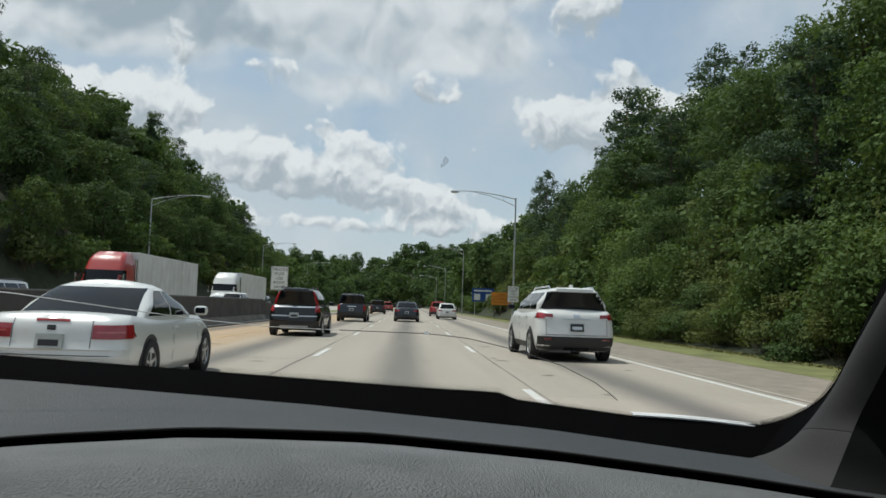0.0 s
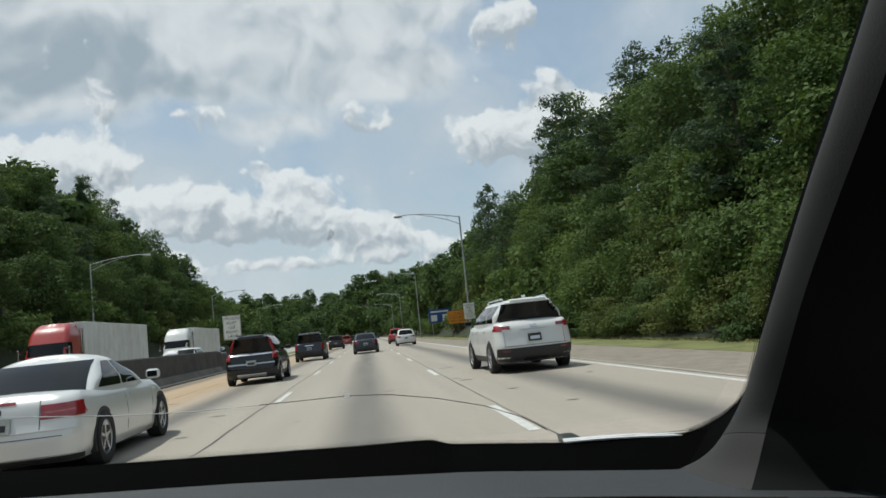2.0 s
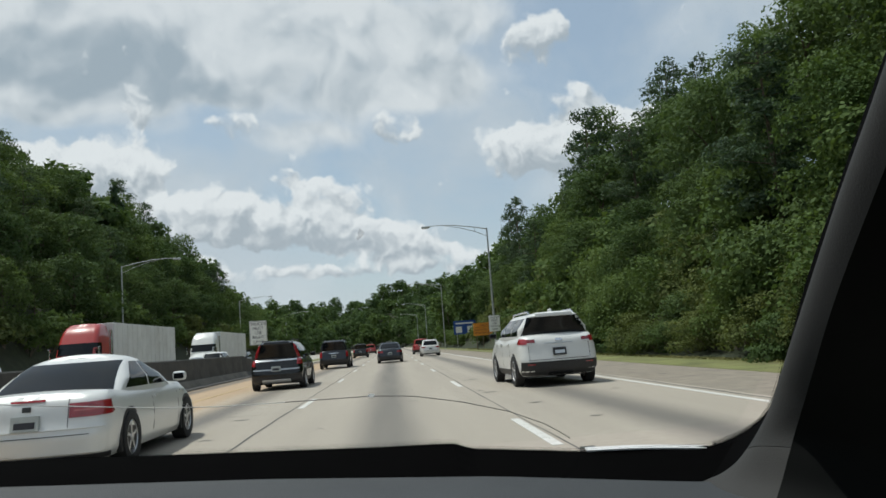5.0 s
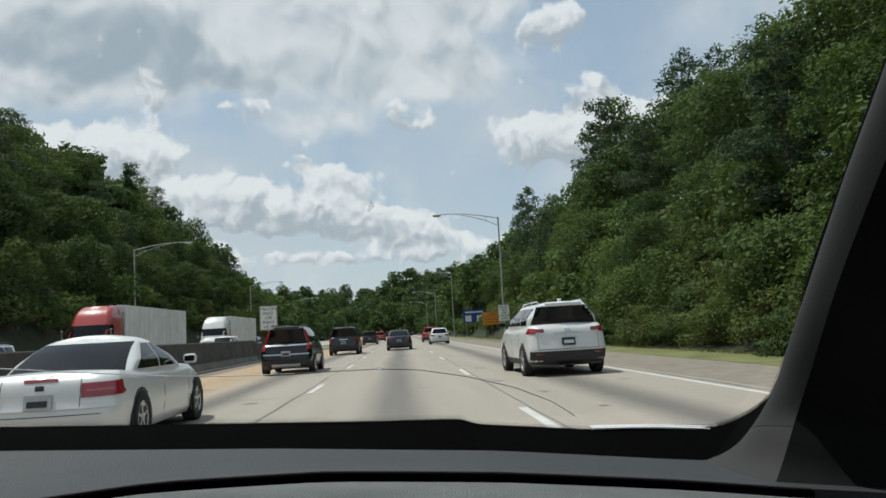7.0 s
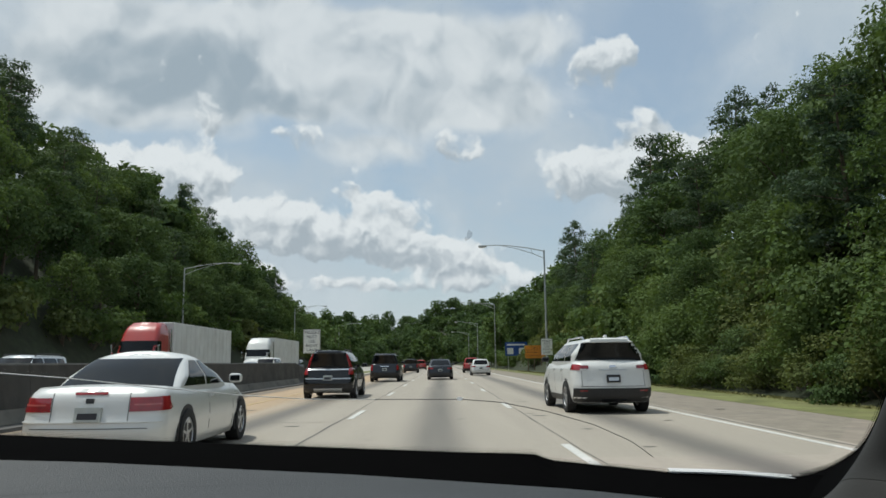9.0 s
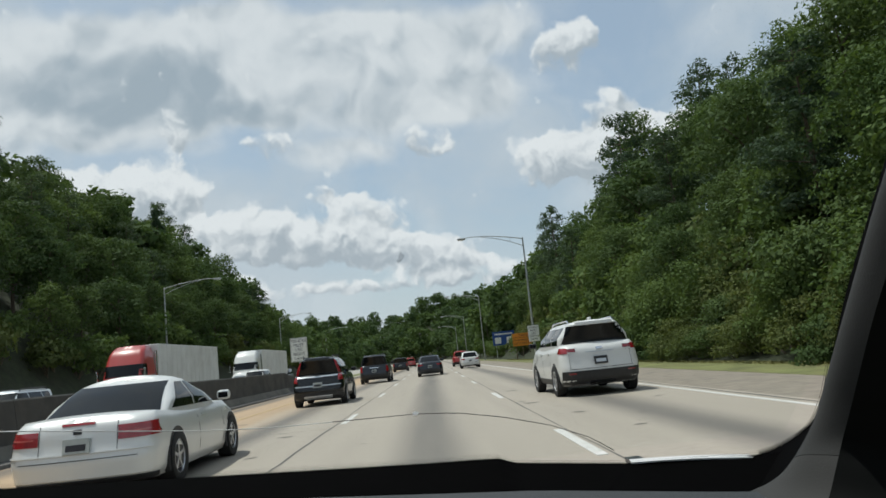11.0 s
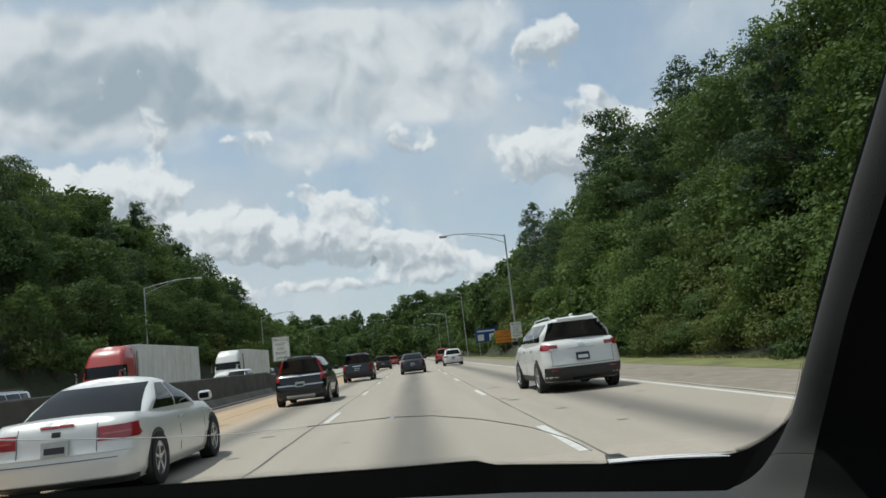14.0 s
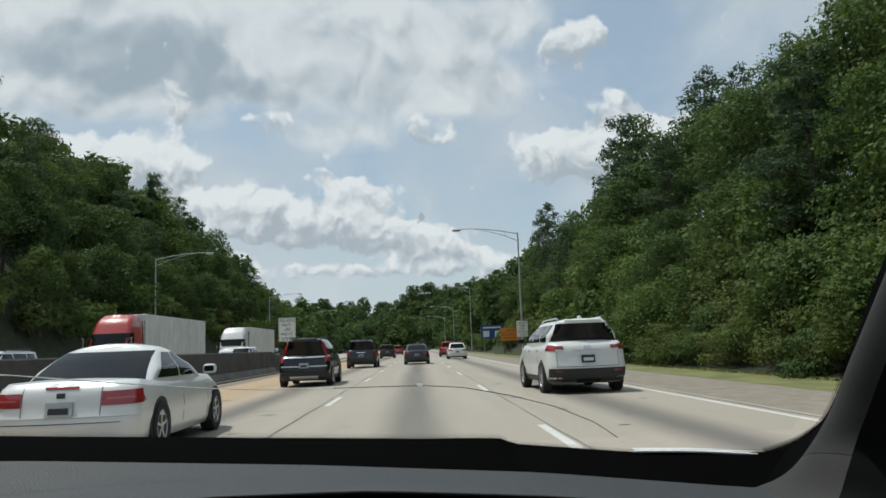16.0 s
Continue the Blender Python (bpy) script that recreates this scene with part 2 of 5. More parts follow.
def concrete_lane():
    """Weathered concrete: grain, blotches, tar-dark wheel and oil track along each lane's middle."""
    m, t, b = nodes("road_concrete")
    n, l = t.nodes, t.links
    geo = n.new("ShaderNodeNewGeometry")
    sp = n.new("ShaderNodeSeparateXYZ")
    l.new(geo.outputs["Position"], sp.inputs[0])

    def math_(op, a, c=None, d=None):
        q = n.new("ShaderNodeMath")
        q.operation = op
        for i, v in enumerate((a, c, d)):
            if v is None:
                continue
            if isinstance(v, (int, float)):
                q.inputs[i].default_value = v
            else:
                l.new(v, q.inputs[i])
        return q.outputs[0]
    wob = n.new("ShaderNodeTexNoise")
    wob.inputs["Scale"].default_value = 0.05
    l.new(geo.outputs["Position"], wob.inputs["Vector"])
    x = math_("MULTIPLY_ADD", wob.outputs[0], 0.5, sp.outputs[0])
    # distance from the middle of the lane
    lane = math_("ABSOLUTE", math_("SUBTRACT", math_("MODULO", math_("ADD", x, 40.12), 3.83), 1.915))
    track = n.new("ShaderNodeMapRange")
    track.interpolation_type = "SMOOTHSTEP"
    l.new(lane, track.inputs["Value"])
    for i, v in enumerate((0.05, 0.80, 0.80, 0.0)):
        track.inputs[1 + i].default_value = v
    st = n.new("ShaderNodeMapping")
    st.inputs["Scale"].default_value = (1.2, 0.06, 1.0)
    l.new(geo.outputs["Position"], st.inputs["Vector"])
    streak = n.new("ShaderNodeTexNoise")
    streak.inputs["Scale"].default_value, streak.inputs["Detail"].default_value = 1.5, 7.0
    l.new(st.outputs[0], streak.inputs["Vector"])
    grain = n.new("ShaderNodeTexNoise")
    grain.inputs["Scale"].default_value, grain.inputs["Detail"].default_value = 9.0, 9.0
    l.new(geo.outputs["Position"], grain.inputs["Vector"])
    dark = math_("MULTIPLY", track.outputs[0], math_("MULTIPLY_ADD", streak.outputs[0], 1.0, 0.45))
    # red soil washed over the inner shoulder
    soil = n.new("ShaderNodeMapRange")
    soil.interpolation_type = "SMOOTHSTEP"
    l.new(math_("ADD", sp.outputs[0], math_("MULTIPLY_ADD", streak.outputs[0], 2.4, -1.2)), soil.inputs["Value"])
    for i, v in enumerate((-6.0, -3.2, 0.95, 0.0)):
        soil.inputs[1 + i].default_value = v
    base = n.new("ShaderNodeMix")
    base.data_type = "RGBA"
    l.new(soil.outputs[0], base.inputs[0])
    base.inputs[6].default_value = (0.322, 0.285, 0.234, 1)
    base.inputs[7].default_value = (0.39, 0.275, 0.165, 1)
    tone = math_("MULTIPLY", math_("MULTIPLY_ADD", grain.outputs[0], 0.35, 0.83), math_("MULTIPLY_ADD", streak.outputs[0], 0.30, 0.85))
    sc = n.new("ShaderNodeVectorMath")
    sc.operation = "SCALE"
    l.new(base.outputs[2], sc.inputs[0])
    l.new(tone, sc.inputs["Scale"])
    oil = n.new("ShaderNodeMix")
    oil.data_type = "RGBA"
    l.new(dark, oil.inputs[0])
    l.new(sc.outputs[0], oil.inputs[6])
    oil.inputs[7].default_value = (0.10, 0.092, 0.082, 1)
    l.new(oil.outputs[2], b.inputs["Base Color"])
    b.inputs["Roughness"].default_value = 0.75
    bu = n.new("ShaderNodeBump")
    bu.inputs["Strength"].default_value, bu.inputs["Distance"].default_value = 0.25, 0.01
    fg = n.new("ShaderNodeTexNoise")
    fg.inputs["Scale"].default_value, fg.inputs["Detail"].default_value = 70.0, 4.0
    l.new(geo.outputs["Position"], fg.inputs["Vector"])
    l.new(fg.outputs[0], bu.inputs["Height"])
    l.new(bu.outputs[0], b.inputs["Normal"])
    return m


def pane_glass(name, tint, gloss=0.12, rough=0.02):
    """Car glass: dark tint and a clear-coat mirror."""
    m, t, b = nodes(name)
    b.inputs["Base Color"].default_value = (*tint, 1)
    b.inputs["Roughness"].default_value = rough
    b.inputs["Specular IOR Level"].default_value = 0.3
    b.inputs["Coat Weight"].default_value = 0.0
    return m


def clear_glass(name="windscreen_glass", clear=1.0):
    m, t, b = nodes(name)
    n, l = t.nodes, t.links
    tr = n.new("ShaderNodeBsdfTransparent")
    tr.inputs["Color"].default_value = (0.95 * clear, 0.97 * clear, 0.96 * clear, 1)
    gl = n.new("ShaderNodeBsdfGlossy")
    gl.inputs["Roughness"].default_value = 0.03
    fr = n.new("ShaderNodeFresnel")
    fr.inputs["IOR"].default_value = 1.1
    mix = n.new("ShaderNodeMixShader")
    l.new(fr.outputs[0], mix.inputs[0])
    l.new(tr.outputs[0], mix.inputs[1])
    l.new(gl.outputs[0], mix.inputs[2])
    l.new(mix.outputs[0], n["Material Output"].inputs["Surface"])
    return m


M_ROAD = concrete_lane()
M_FAR_ROAD = surface("oncoming_concrete", (0.36, 0.34, 0.30), 0.8, vary=0.15, scale=0.4, bump=0.2, dirt=(0.2, 0.19, 0.17), dirt_scale=0.3)
M_SHOULDER = surface("shoulder_asphalt", (0.235, 0.203, 0.162), 0.9, vary=0.20, scale=2.5, bump=0.5, bump_scale=45, dirt=(0.185, 0.163, 0.135), dirt_scale=0.7)
M_JOINT = surface("tar_joint", (0.09, 0.085, 0.078), 0.8, vary=0.3, scale=5)
M_WHITE_LINE = surface("white_road_paint", (0.56, 0.55, 0.52), 0.7, vary=0.12, scale=14, dirt=(0.42, 0.4, 0.36), dirt_scale=5)
M_YELLOW_LINE = surface("yellow_road_paint", (0.42, 0.30, 0.14), 0.7, vary=0.15, scale=12, dirt=(0.40, 0.28, 0.15), dirt_scale=1.2)
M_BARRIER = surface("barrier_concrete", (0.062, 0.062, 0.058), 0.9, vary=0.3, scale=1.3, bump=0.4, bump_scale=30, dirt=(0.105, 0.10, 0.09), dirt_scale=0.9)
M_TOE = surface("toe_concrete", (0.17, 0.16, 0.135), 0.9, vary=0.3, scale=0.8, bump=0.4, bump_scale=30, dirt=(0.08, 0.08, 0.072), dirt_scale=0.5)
M_KERB = surface("kerb_concrete", (0.40, 0.37, 0.31), 0.9, vary=0.15, scale=3, bump=0.3, dirt=(0.3, 0.23, 0.15), dirt_scale=1.5)
M_GRASS_LOW = surface("grass_ground", (0.145, 0.155, 0.052), 0.95, vary=0.4, scale=0.8, bump=0.6, bump_scale=8, dirt=(0.15, 0.14, 0.055), dirt_scale=0.35)
M_LITTER = surface("leaf_litter", (0.026, 0.034, 0.013), 0.95, vary=0.4, scale=1.5, bump=0.6, bump_scale=12, dirt=(0.036, 0.036, 0.018), dirt_scale=0.6)
M_GRASS = surface("grass_blades", (0.195, 0.195, 0.072), 0.8, vary=0.2, scale=0.5, island=0.12, dirt=(0.30, 0.27, 0.11), dirt_scale=0.25, spec=0.2)
M_BARK = surface("bark", (0.11, 0.085, 0.06), 0.95, vary=0.35, scale=5, bump=0.6, bump_scale=18)
M_LEAF = [leafy("leaves_oak", (0.036, 0.069, 0.025), (0.107, 0.152, 0.053)),
          leafy("leaves_maple", (0.046, 0.084, 0.025), (0.128, 0.178, 0.055)),
          leafy("leaves_pine", (0.031, 0.060, 0.034), (0.088, 0.124, 0.064), 0.55),
          leafy("leaves_shrub", (0.052, 0.080, 0.024), (0.150, 0.172, 0.058))]
M_GALV = surface("galvanised_steel", (0.42, 0.43, 0.42), 0.5, metal=0.6, vary=0.15, scale=8)
M_TYRE = surface("tyre_rubber", (0.018, 0.018, 0.018), 0.85, vary=0.2, scale=20)
M_RIM = surface("alloy_rim", (0.55, 0.55, 0.56), 0.3, metal=0.85, vary=0.1, scale=9)
M_TRIM_BLACK = surface("black_plastic", (0.02, 0.02, 0.021), 0.55, vary=0.2, scale=14)
M_CHROME = surface("chrome", (0.75, 0.75, 0.76), 0.14, metal=1.0, vary=0.05, scale=5)
M_GLASS_DARK = pane_glass("dark_car_glass", (0.003, 0.004, 0.005))
M_LAMP_RED = surface("red_lens", (0.28, 0.012, 0.017), 0.2, vary=0.2, scale=12, coat=1.0)
M_LAMP_DARK = surface("smoky_red_lens", (0.16, 0.010, 0.014), 0.15, vary=0.2, scale=12, coat=1.0)
M_LAMP_GLOW = surface("pale_red_lens", (0.45, 0.10, 0.09), 0.2, vary=0.2, scale=12, coat=1.0)
M_LAMP_CLEAR = surface("clear_lens", (0.6, 0.6, 0.58), 0.12, vary=0.1, scale=12, coat=1.0)
M_PLATE = surface("number_plate_white", (0.40, 0.42, 0.40), 0.5, vary=0.1, scale=10)
M_INK = surface("black_ink", (0.015, 0.015, 0.02), 0.6, vary=0.1)


def paint(name, colour, metal=0.0, rough=0.35):
    return surface(name, colour, rough, metal=metal, vary=0.05, scale=2.0, coat=0.55, dirt=tuple(0.85 * c + 0.008 for c in colour), dirt_scale=1.0)


P_GREY = paint("dark_grey_paint", (0.016, 0.017, 0.018), 0.6, 0.25)
P_NAVY = paint("dark_blue_paint", (0.010, 0.013, 0.020), 0.2, 0.3)
P_WHITE = paint("white_paint", (0.66, 0.66, 0.64))
P_SILVER = paint("pearl_white_paint", (0.68, 0.68, 0.66), 0.1, 0.3)
P_RED = paint("red_paint", (0.36, 0.03, 0.025))
P_LIGHT = paint("light_silver_paint", (0.50, 0.52, 0.54), 0.5, 0.3)
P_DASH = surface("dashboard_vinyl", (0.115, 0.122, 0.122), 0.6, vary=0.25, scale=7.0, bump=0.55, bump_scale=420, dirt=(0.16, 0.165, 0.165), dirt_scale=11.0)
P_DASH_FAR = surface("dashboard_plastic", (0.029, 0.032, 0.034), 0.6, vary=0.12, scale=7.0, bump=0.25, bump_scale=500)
P_FRIT = surface("black_glass_border", (0.001, 0.001, 0.001), 0.95, vary=0.2, scale=20, spec=0.03)
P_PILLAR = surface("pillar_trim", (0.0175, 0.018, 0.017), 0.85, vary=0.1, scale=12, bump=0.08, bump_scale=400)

# ---- building helpers ----
def mesh_of(name, verts, faces, material, smooth=False):
    me = bpy.data.meshes.new(name)
    me.from_pydata([tuple(v) for v in verts], [], faces)
    me.materials.append(material)
    if smooth:
        me.shade_smooth()
        me.set_sharp_from_angle(angle=radians(38))
    me.update()
    return me


def part(name, geo, material, parent=None, label="", smooth=False, m=None):
    """Links geometry (a bmesh, or verts and faces, or a ready mesh) as ONE mesh object under a thing or a part."""
    if isinstance(geo, bmesh.types.BMesh):
        me = bpy.data.meshes.new(name)
        geo.to_mesh(me)
        geo.free()
        me.materials.append(material)
        if smooth:
            me.shade_smooth()
            me.set_sharp_from_angle(angle=radians(38))
    elif isinstance(geo, bpy.types.Mesh):
        me = geo
    else:
        me = mesh_of(name, geo[0], geo[1], material, smooth)
    ob = new(name, me)
    if parent:
        ob.parent = parent
    if m is not None:
        ob.matrix_basis = m
    if label:
        tagged(ob, label)
    return ob


def thing(name, label, category, m=None, group="", kind=""):
    ob = new(name)
    if m is not None:
        ob.matrix_basis = m
    return tagged(ob, label, category, group, kind)


def join(*geos):
    v, f = [], []
    for gv, gf in geos:
        k = len(v)
        v += [tuple(p) for p in gv]
        f += [tuple(i + k for i in q) for q in gf]
    return v, f


def box(x0, x1, y0, y1, z0, z1, b=0.0):
    """A box; b takes that much off its edges."""
    bm = bmesh.new()
    bmesh.ops.create_cube(bm, size=1)
    for v in bm.verts:
        v.co = Vector(((x0 + x1) / 2 + v.co.x * (x1 - x0), (y0 + y1) / 2 + v.co.y * (y1 - y0), (z0 + z1) / 2 + v.co.z * (z1 - z0)))
    if b:
        bmesh.ops.bevel(bm, geom=bm.edges[:], offset=b, segments=2, affect="EDGES", profile=0.5)
    bm.verts.index_update()
    out = [v.co.copy() for v in bm.verts], [tuple(v.index for v in f.verts) for f in bm.faces]
    bm.free()
    return out


def tube(points, radii, sides=10, cap=True):
    """A round rod along points."""
    pts = [Vector(p) for p in points]
    radii = radii if isinstance(radii, (list, tuple)) else [radii] * len(pts)
    v, f = [], []
    for i, p in enumerate(pts):
        d = (pts[min(i + 1, len(pts) - 1)] - pts[max(i - 1, 0)]).normalized()
        a = d.cross(Vector((0, 0, 1)) if abs(d.z) < 0.9 else Vector((1, 0, 0))).normalized()
        c = d.cross(a)
        for k in range(sides):
            w = 2 * math.pi * k / sides
            v.append(p + radii[i] * (math.cos(w) * a + math.sin(w) * c))
    for i in range(len(pts) - 1):
        for k in range(sides):
            q = (k + 1) % sides
            f.append((i * sides + k, i * sides + q, (i + 1) * sides + q, (i + 1) * sides + k))
    if cap:
        f.append(tuple(range(sides))[::-1])
        f.append(tuple(range((len(pts) - 1) * sides, len(pts) * sides)))
    return v, f


def grid(fn, nu, nv):
    """A sheet: fn(u, v) for u, v from 0 to 1."""
    v = [fn(i / nu, j / nv) for i in range(nu + 1) for j in range(nv + 1)]
    f = [(i * (nv + 1) + j, (i + 1) * (nv + 1) + j, (i + 1) * (nv + 1) + j + 1, i * (nv + 1) + j + 1) for i in range(nu) for j in range(nv)]
    return v, f


def slab(fn, nu, nv, thick):
    """A sheet with thickness: fn(u, v) is its outer side, thick a vector inwards."""
    v, f = grid(fn, nu, nv)
    k = len(v)
    t = Vector(thick)
    v = [Vector(p) for p in v]
    v2 = [p + t for p in v]
    g = [tuple(i + k for i in q[::-1]) for q in f]
    rim = [i * (nv + 1) for i in range(nu + 1)] + [nu * (nv + 1) + j for j in range(1, nv + 1)] + [i * (nv + 1) + nv for i in range(nu - 1, -1, -1)] + [j for j in range(nv - 1, 0, -1)]
    e = [(rim[i], rim[i - 1], rim[i - 1] + k, rim[i] + k) for i in range(len(rim))]
    return v + v2, f + g + e


def smoothstep(a, b, x):
    t = min(1.0, max(0.0, (x - a) / (b - a)))
    return t * t * (3 - 2 * t)


# ---- ground, road, barrier ----
def bend_x(y):
    """The road runs straight and then swings away to its left."""
    return 0.0 if y < 330 else -((y - 330) ** 2) / 2500.0


def land(x, y):
    """The height of the land: a cutting with wooded slopes on both sides."""
    x = x - bend_x(min(y, 700))
    n1 = noise.noise(Vector((x * 0.02, y * 0.012, 3.1)))
    n2 = noise.noise(Vector((x * 0.06, y * 0.05, 7.7)))
    z = -0.06
    if x > 10.8:
        d = x - 10.8
        top = (16.8 + 3.5 * n1) * (0.70 + 0.30 * smoothstep(25, 85, y))
        z += top * (1 - math.exp(-max(0.0, d - 0.9) / 17.0)) * (1 + 0.12 * n2) * (1 - 0.35 * smoothstep(240, 420, y))
    if x < -28.5:
        d = -28.5 - x
        keep = 1 - 0.92 * smoothstep(125, 235, y)
        top = 34.0 + 5.0 * n1
        z += top * (1 - math.exp(-d / 22.0)) * (1 + 0.10 * n2) * keep
    if y > 440:
        z += 23.0 * smoothstep(435, 600, y) * (0.8 + 0.5 * n1)
    return z


def strip(name, xs, zs, y0, y1, step, material, label, category, thick=0.2):
    """A band along the road: its cross-section (xs, zs) swept along it, with skirts."""
    ys = [y0 + (y1 - y0) * i / max(1, round((y1 - y0) / step)) for i in range(max(1, round((y1 - y0) / step)) + 1)]
    sec = [(xs[0], zs[0] - thick)] + list(zip(xs, zs)) + [(xs[-1], zs[-1] - thick)]
    v = [(x + bend_x(y), y, z) for y in ys for x, z in sec]
    k = len(sec)
    f = [(i * k + j, i * k + j + 1, (i + 1) * k + j + 1, (i + 1) * k + j) for i in range(len(ys) - 1) for j in range(k - 1)]
    f += [tuple(range(k))[::-1], tuple(range((len(ys) - 1) * k, len(ys) * k))]
    ob = part(name, (v, f), material)
    return tagged(ob, label, category, kind="structure")


gx = sorted({*range(-120, 121, 4), *range(-400, 401, 40), *range(-2600, 2601, 200), 10, 11, 12, 13, 14, -29, -27})
gy = sorted({*range(-60, 301, 5), *range(300, 801, 20), *range(-2600, 3001, 200)})
gv = [(x, y, land(x, y) if y < 2000 else 10.0) for x in gx for y in gy]
gf = [(i * len(gy) + j, (i + 1) * len(gy) + j, (i + 1) * len(gy) + j + 1, i * len(gy) + j + 1) for i in range(len(gx) - 1) for j in range(len(gy) - 1)]
tagged(part("ground", (gv, gf), M_LITTER, smooth=True), "dark leaf-littered ground rising into wooded slopes beside the highway", "ground", kind="structure")

road = strip("road", [-8.3, 5.9], [0.0, 0.0], -60, 640, 10, M_ROAD, "worn tan concrete highway with dark oil tracks in each lane", "road")
strip("shoulder", [5.9, 8.4, 8.9], [-0.004, -0.03, -0.05], -60, 640, 10, M_SHOULDER, "grey rough asphalt shoulder beside the highway", "shoulder")
strip("verge", [8.7, 9.6, 10.95], [-0.035, -0.030, -0.045], -60, 640, 10, M_GRASS_LOW, "low dry grass verge between shoulder and bushes", "grass", 0.1)
strip("oncoming_road", [-27.5, -11.6], [0.0, 0.0], -60, 640, 10, M_FAR_ROAD, "pale concrete carriageway of the oncoming traffic", "road")


def line_piece(name, x, y0, y1, w, material, z=0.004):
    return tagged(part(name, box(x - w / 2 + bend_x(y0), x + w / 2 + bend_x(y0), y0, y1, z - 0.004, z + 0.002), material), kind="structure")


# dashed and solid lines
for x, first in ((-2.08, 5.2), (1.78, 8.6)):
    for k in range(26):
        y = first + 12.2 * k
        tagged(line_piece("lane_dash", x, y, y + 3.05, 0.13, M_WHITE_LINE), "worn white dash of the lane marking", "lane marking", "lane dashes")
tagged(strip("edge_line", [5.43, 5.54], [0.006, 0.006], -30, 640, 6, M_WHITE_LINE, "white solid edge line beside the shoulder", "lane marking", 0.006))
tagged(strip("inner_line", [-6.0, -5.88], [0.006, 0.006], -30, 640, 6, M_YELLOW_LINE, "faded yellow inner edge line", "lane marking", 0.006))
# tar joints between the lanes and across the slabs
rj = random.Random(5)
for x, w in ((-2.24, 0.035), (1.90, 0.03), (5.74, 0.075)):
    v, f = [], []
    for i in range(240):
        y = -10 + i * 1.4
        xx = x + 0.02 * rj.uniform(-1, 1)
        ww = w * rj.uniform(0.5, 1.3) / 2
        v += [(xx - ww, y, 0.0035), (xx + ww, y, 0.0035)]
        if i:
            f.append((2 * i - 2, 2 * i - 1, 2 * i + 1, 2 * i))
    tagged(part("tar_joint", (v, f), M_JOINT), "dark tar joint along the lane edge", "road joint", kind="structure")
for k in range(16):
    y = 7.4 + k * 9.1
    x0, x1 = (-5.9, -2.25) if k % 3 else (-8.2, 5.4)
    v, f = [], []
    for i in range(13):
        xx = x0 + (x1 - x0) * i / 12
        yy = y + 0.04 * rj.uniform(-1, 1)
        ww = 0.016 * rj.uniform(0.4, 1.4)
        v += [(xx, yy - ww, 0.0035), (xx, yy + ww, 0.0035)]
        if i:
            f.append((2 * i - 2, 2 * i, 2 * i + 1, 2 * i - 1))
    tagged(part("slab_joint", (v, f), M_JOINT), "thin joint across the concrete slabs", "road joint", kind="structure")
for x, y, r in ((2.6, 14.2, 0.07), (2.4, 24.0, 0.11), (-3.0, 15.5, 0.09), (2.9, 11.2, 0.05), (0.4, 17.0, 0.06), (2.2, 17.8, 0.10), (2.05, 18.6, 0.06), (4.6, 16.0, 0.06),
                (6.9, 19.5, 0.09), (7.3, 26.0, 0.08), (4.9, 33.0, 0.10), (2.3, 38.0, 0.12), (-1.2, 12.6, 0.04), (-5.2, 21.0, 0.10), (3.4, 12.9, 0.04)):
    v = [(x + 2.0 * r * rj.uniform(0.4, 1.2) * math.cos(a * math.pi / 6), y + 1.2 * r * rj.uniform(0.6, 1.1) * math.sin(a * math.pi / 6), 0.0045) for a in range(12)]
    tagged(part("road_patch", (v, [tuple(range(12))]), M_JOINT), "dark worn patch in the concrete", "road patch", kind="structure")

# concrete barrier in ten-foot casts, with a gutter kerb at its foot
BARRIER_END = 52.0
sec = [(-8.60, 0.0), (-8.63, 0.10), (-8.80, 0.36), (-8.89, 1.26), (-8.92, 1.30), (-9.12, 1.30), (-9.15, 1.26), (-9.24, 0.36), (-9.42, 0.10), (-9.45, 0.0)]
barrier = thing("barrier", "dark weathered concrete median barrier, its foot pale with dust and painted-in skylight", "barrier", kind="structure")
cast_len = 6.1
k = 0
y = -26.0
while y < BARRIER_END:
    y1 = min(y + cast_len, BARRIER_END) - 0.015
    low = 1.0 if y1 < BARRIER_END - 1 else 0.6
    v = [(x, yy, z * (1.0 if yy == y else low)) for yy in (y, y1) for x, z in sec]
    n = len(sec)
    f = [(j, j + 1, n + j + 1, n + j) for j in range(n - 1)] + [tuple(range(n))[::-1], tuple(range(n, 2 * n))]
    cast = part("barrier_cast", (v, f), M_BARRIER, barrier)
    # Toe colour is paler than the face: dust, plus skylight on the slope painted in.
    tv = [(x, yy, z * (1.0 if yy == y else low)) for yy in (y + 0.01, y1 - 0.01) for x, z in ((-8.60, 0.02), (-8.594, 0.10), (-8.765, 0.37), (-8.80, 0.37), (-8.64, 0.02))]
    part("barrier_toe", (tv, [(0, 1, 6, 5), (1, 2, 7, 6), (2, 3, 8, 7), (0, 4, 3, 2, 1), (5, 6, 7, 8, 9)]), M_TOE, cast, "dusty toe of the barrier, coloured paler for skylight on its slope")
    y += cast_len
strip("gutter_kerb", [-8.62, -8.25, -8.22], [0.09, 0.07, 0.0], -26, BARRIER_END, 4, M_JOINT, "dark gutter strip at the foot of the barrier", "kerb", 0.1)
strip("median_kerb", [-8.75, -8.70, -8.2, -8.15], [0.10, 0.14, 0.12, 0.0], BARRIER_END + 0.6, 330, 4, M_KERB, "pale concrete kerb of the grassy median", "kerb", 0.1)
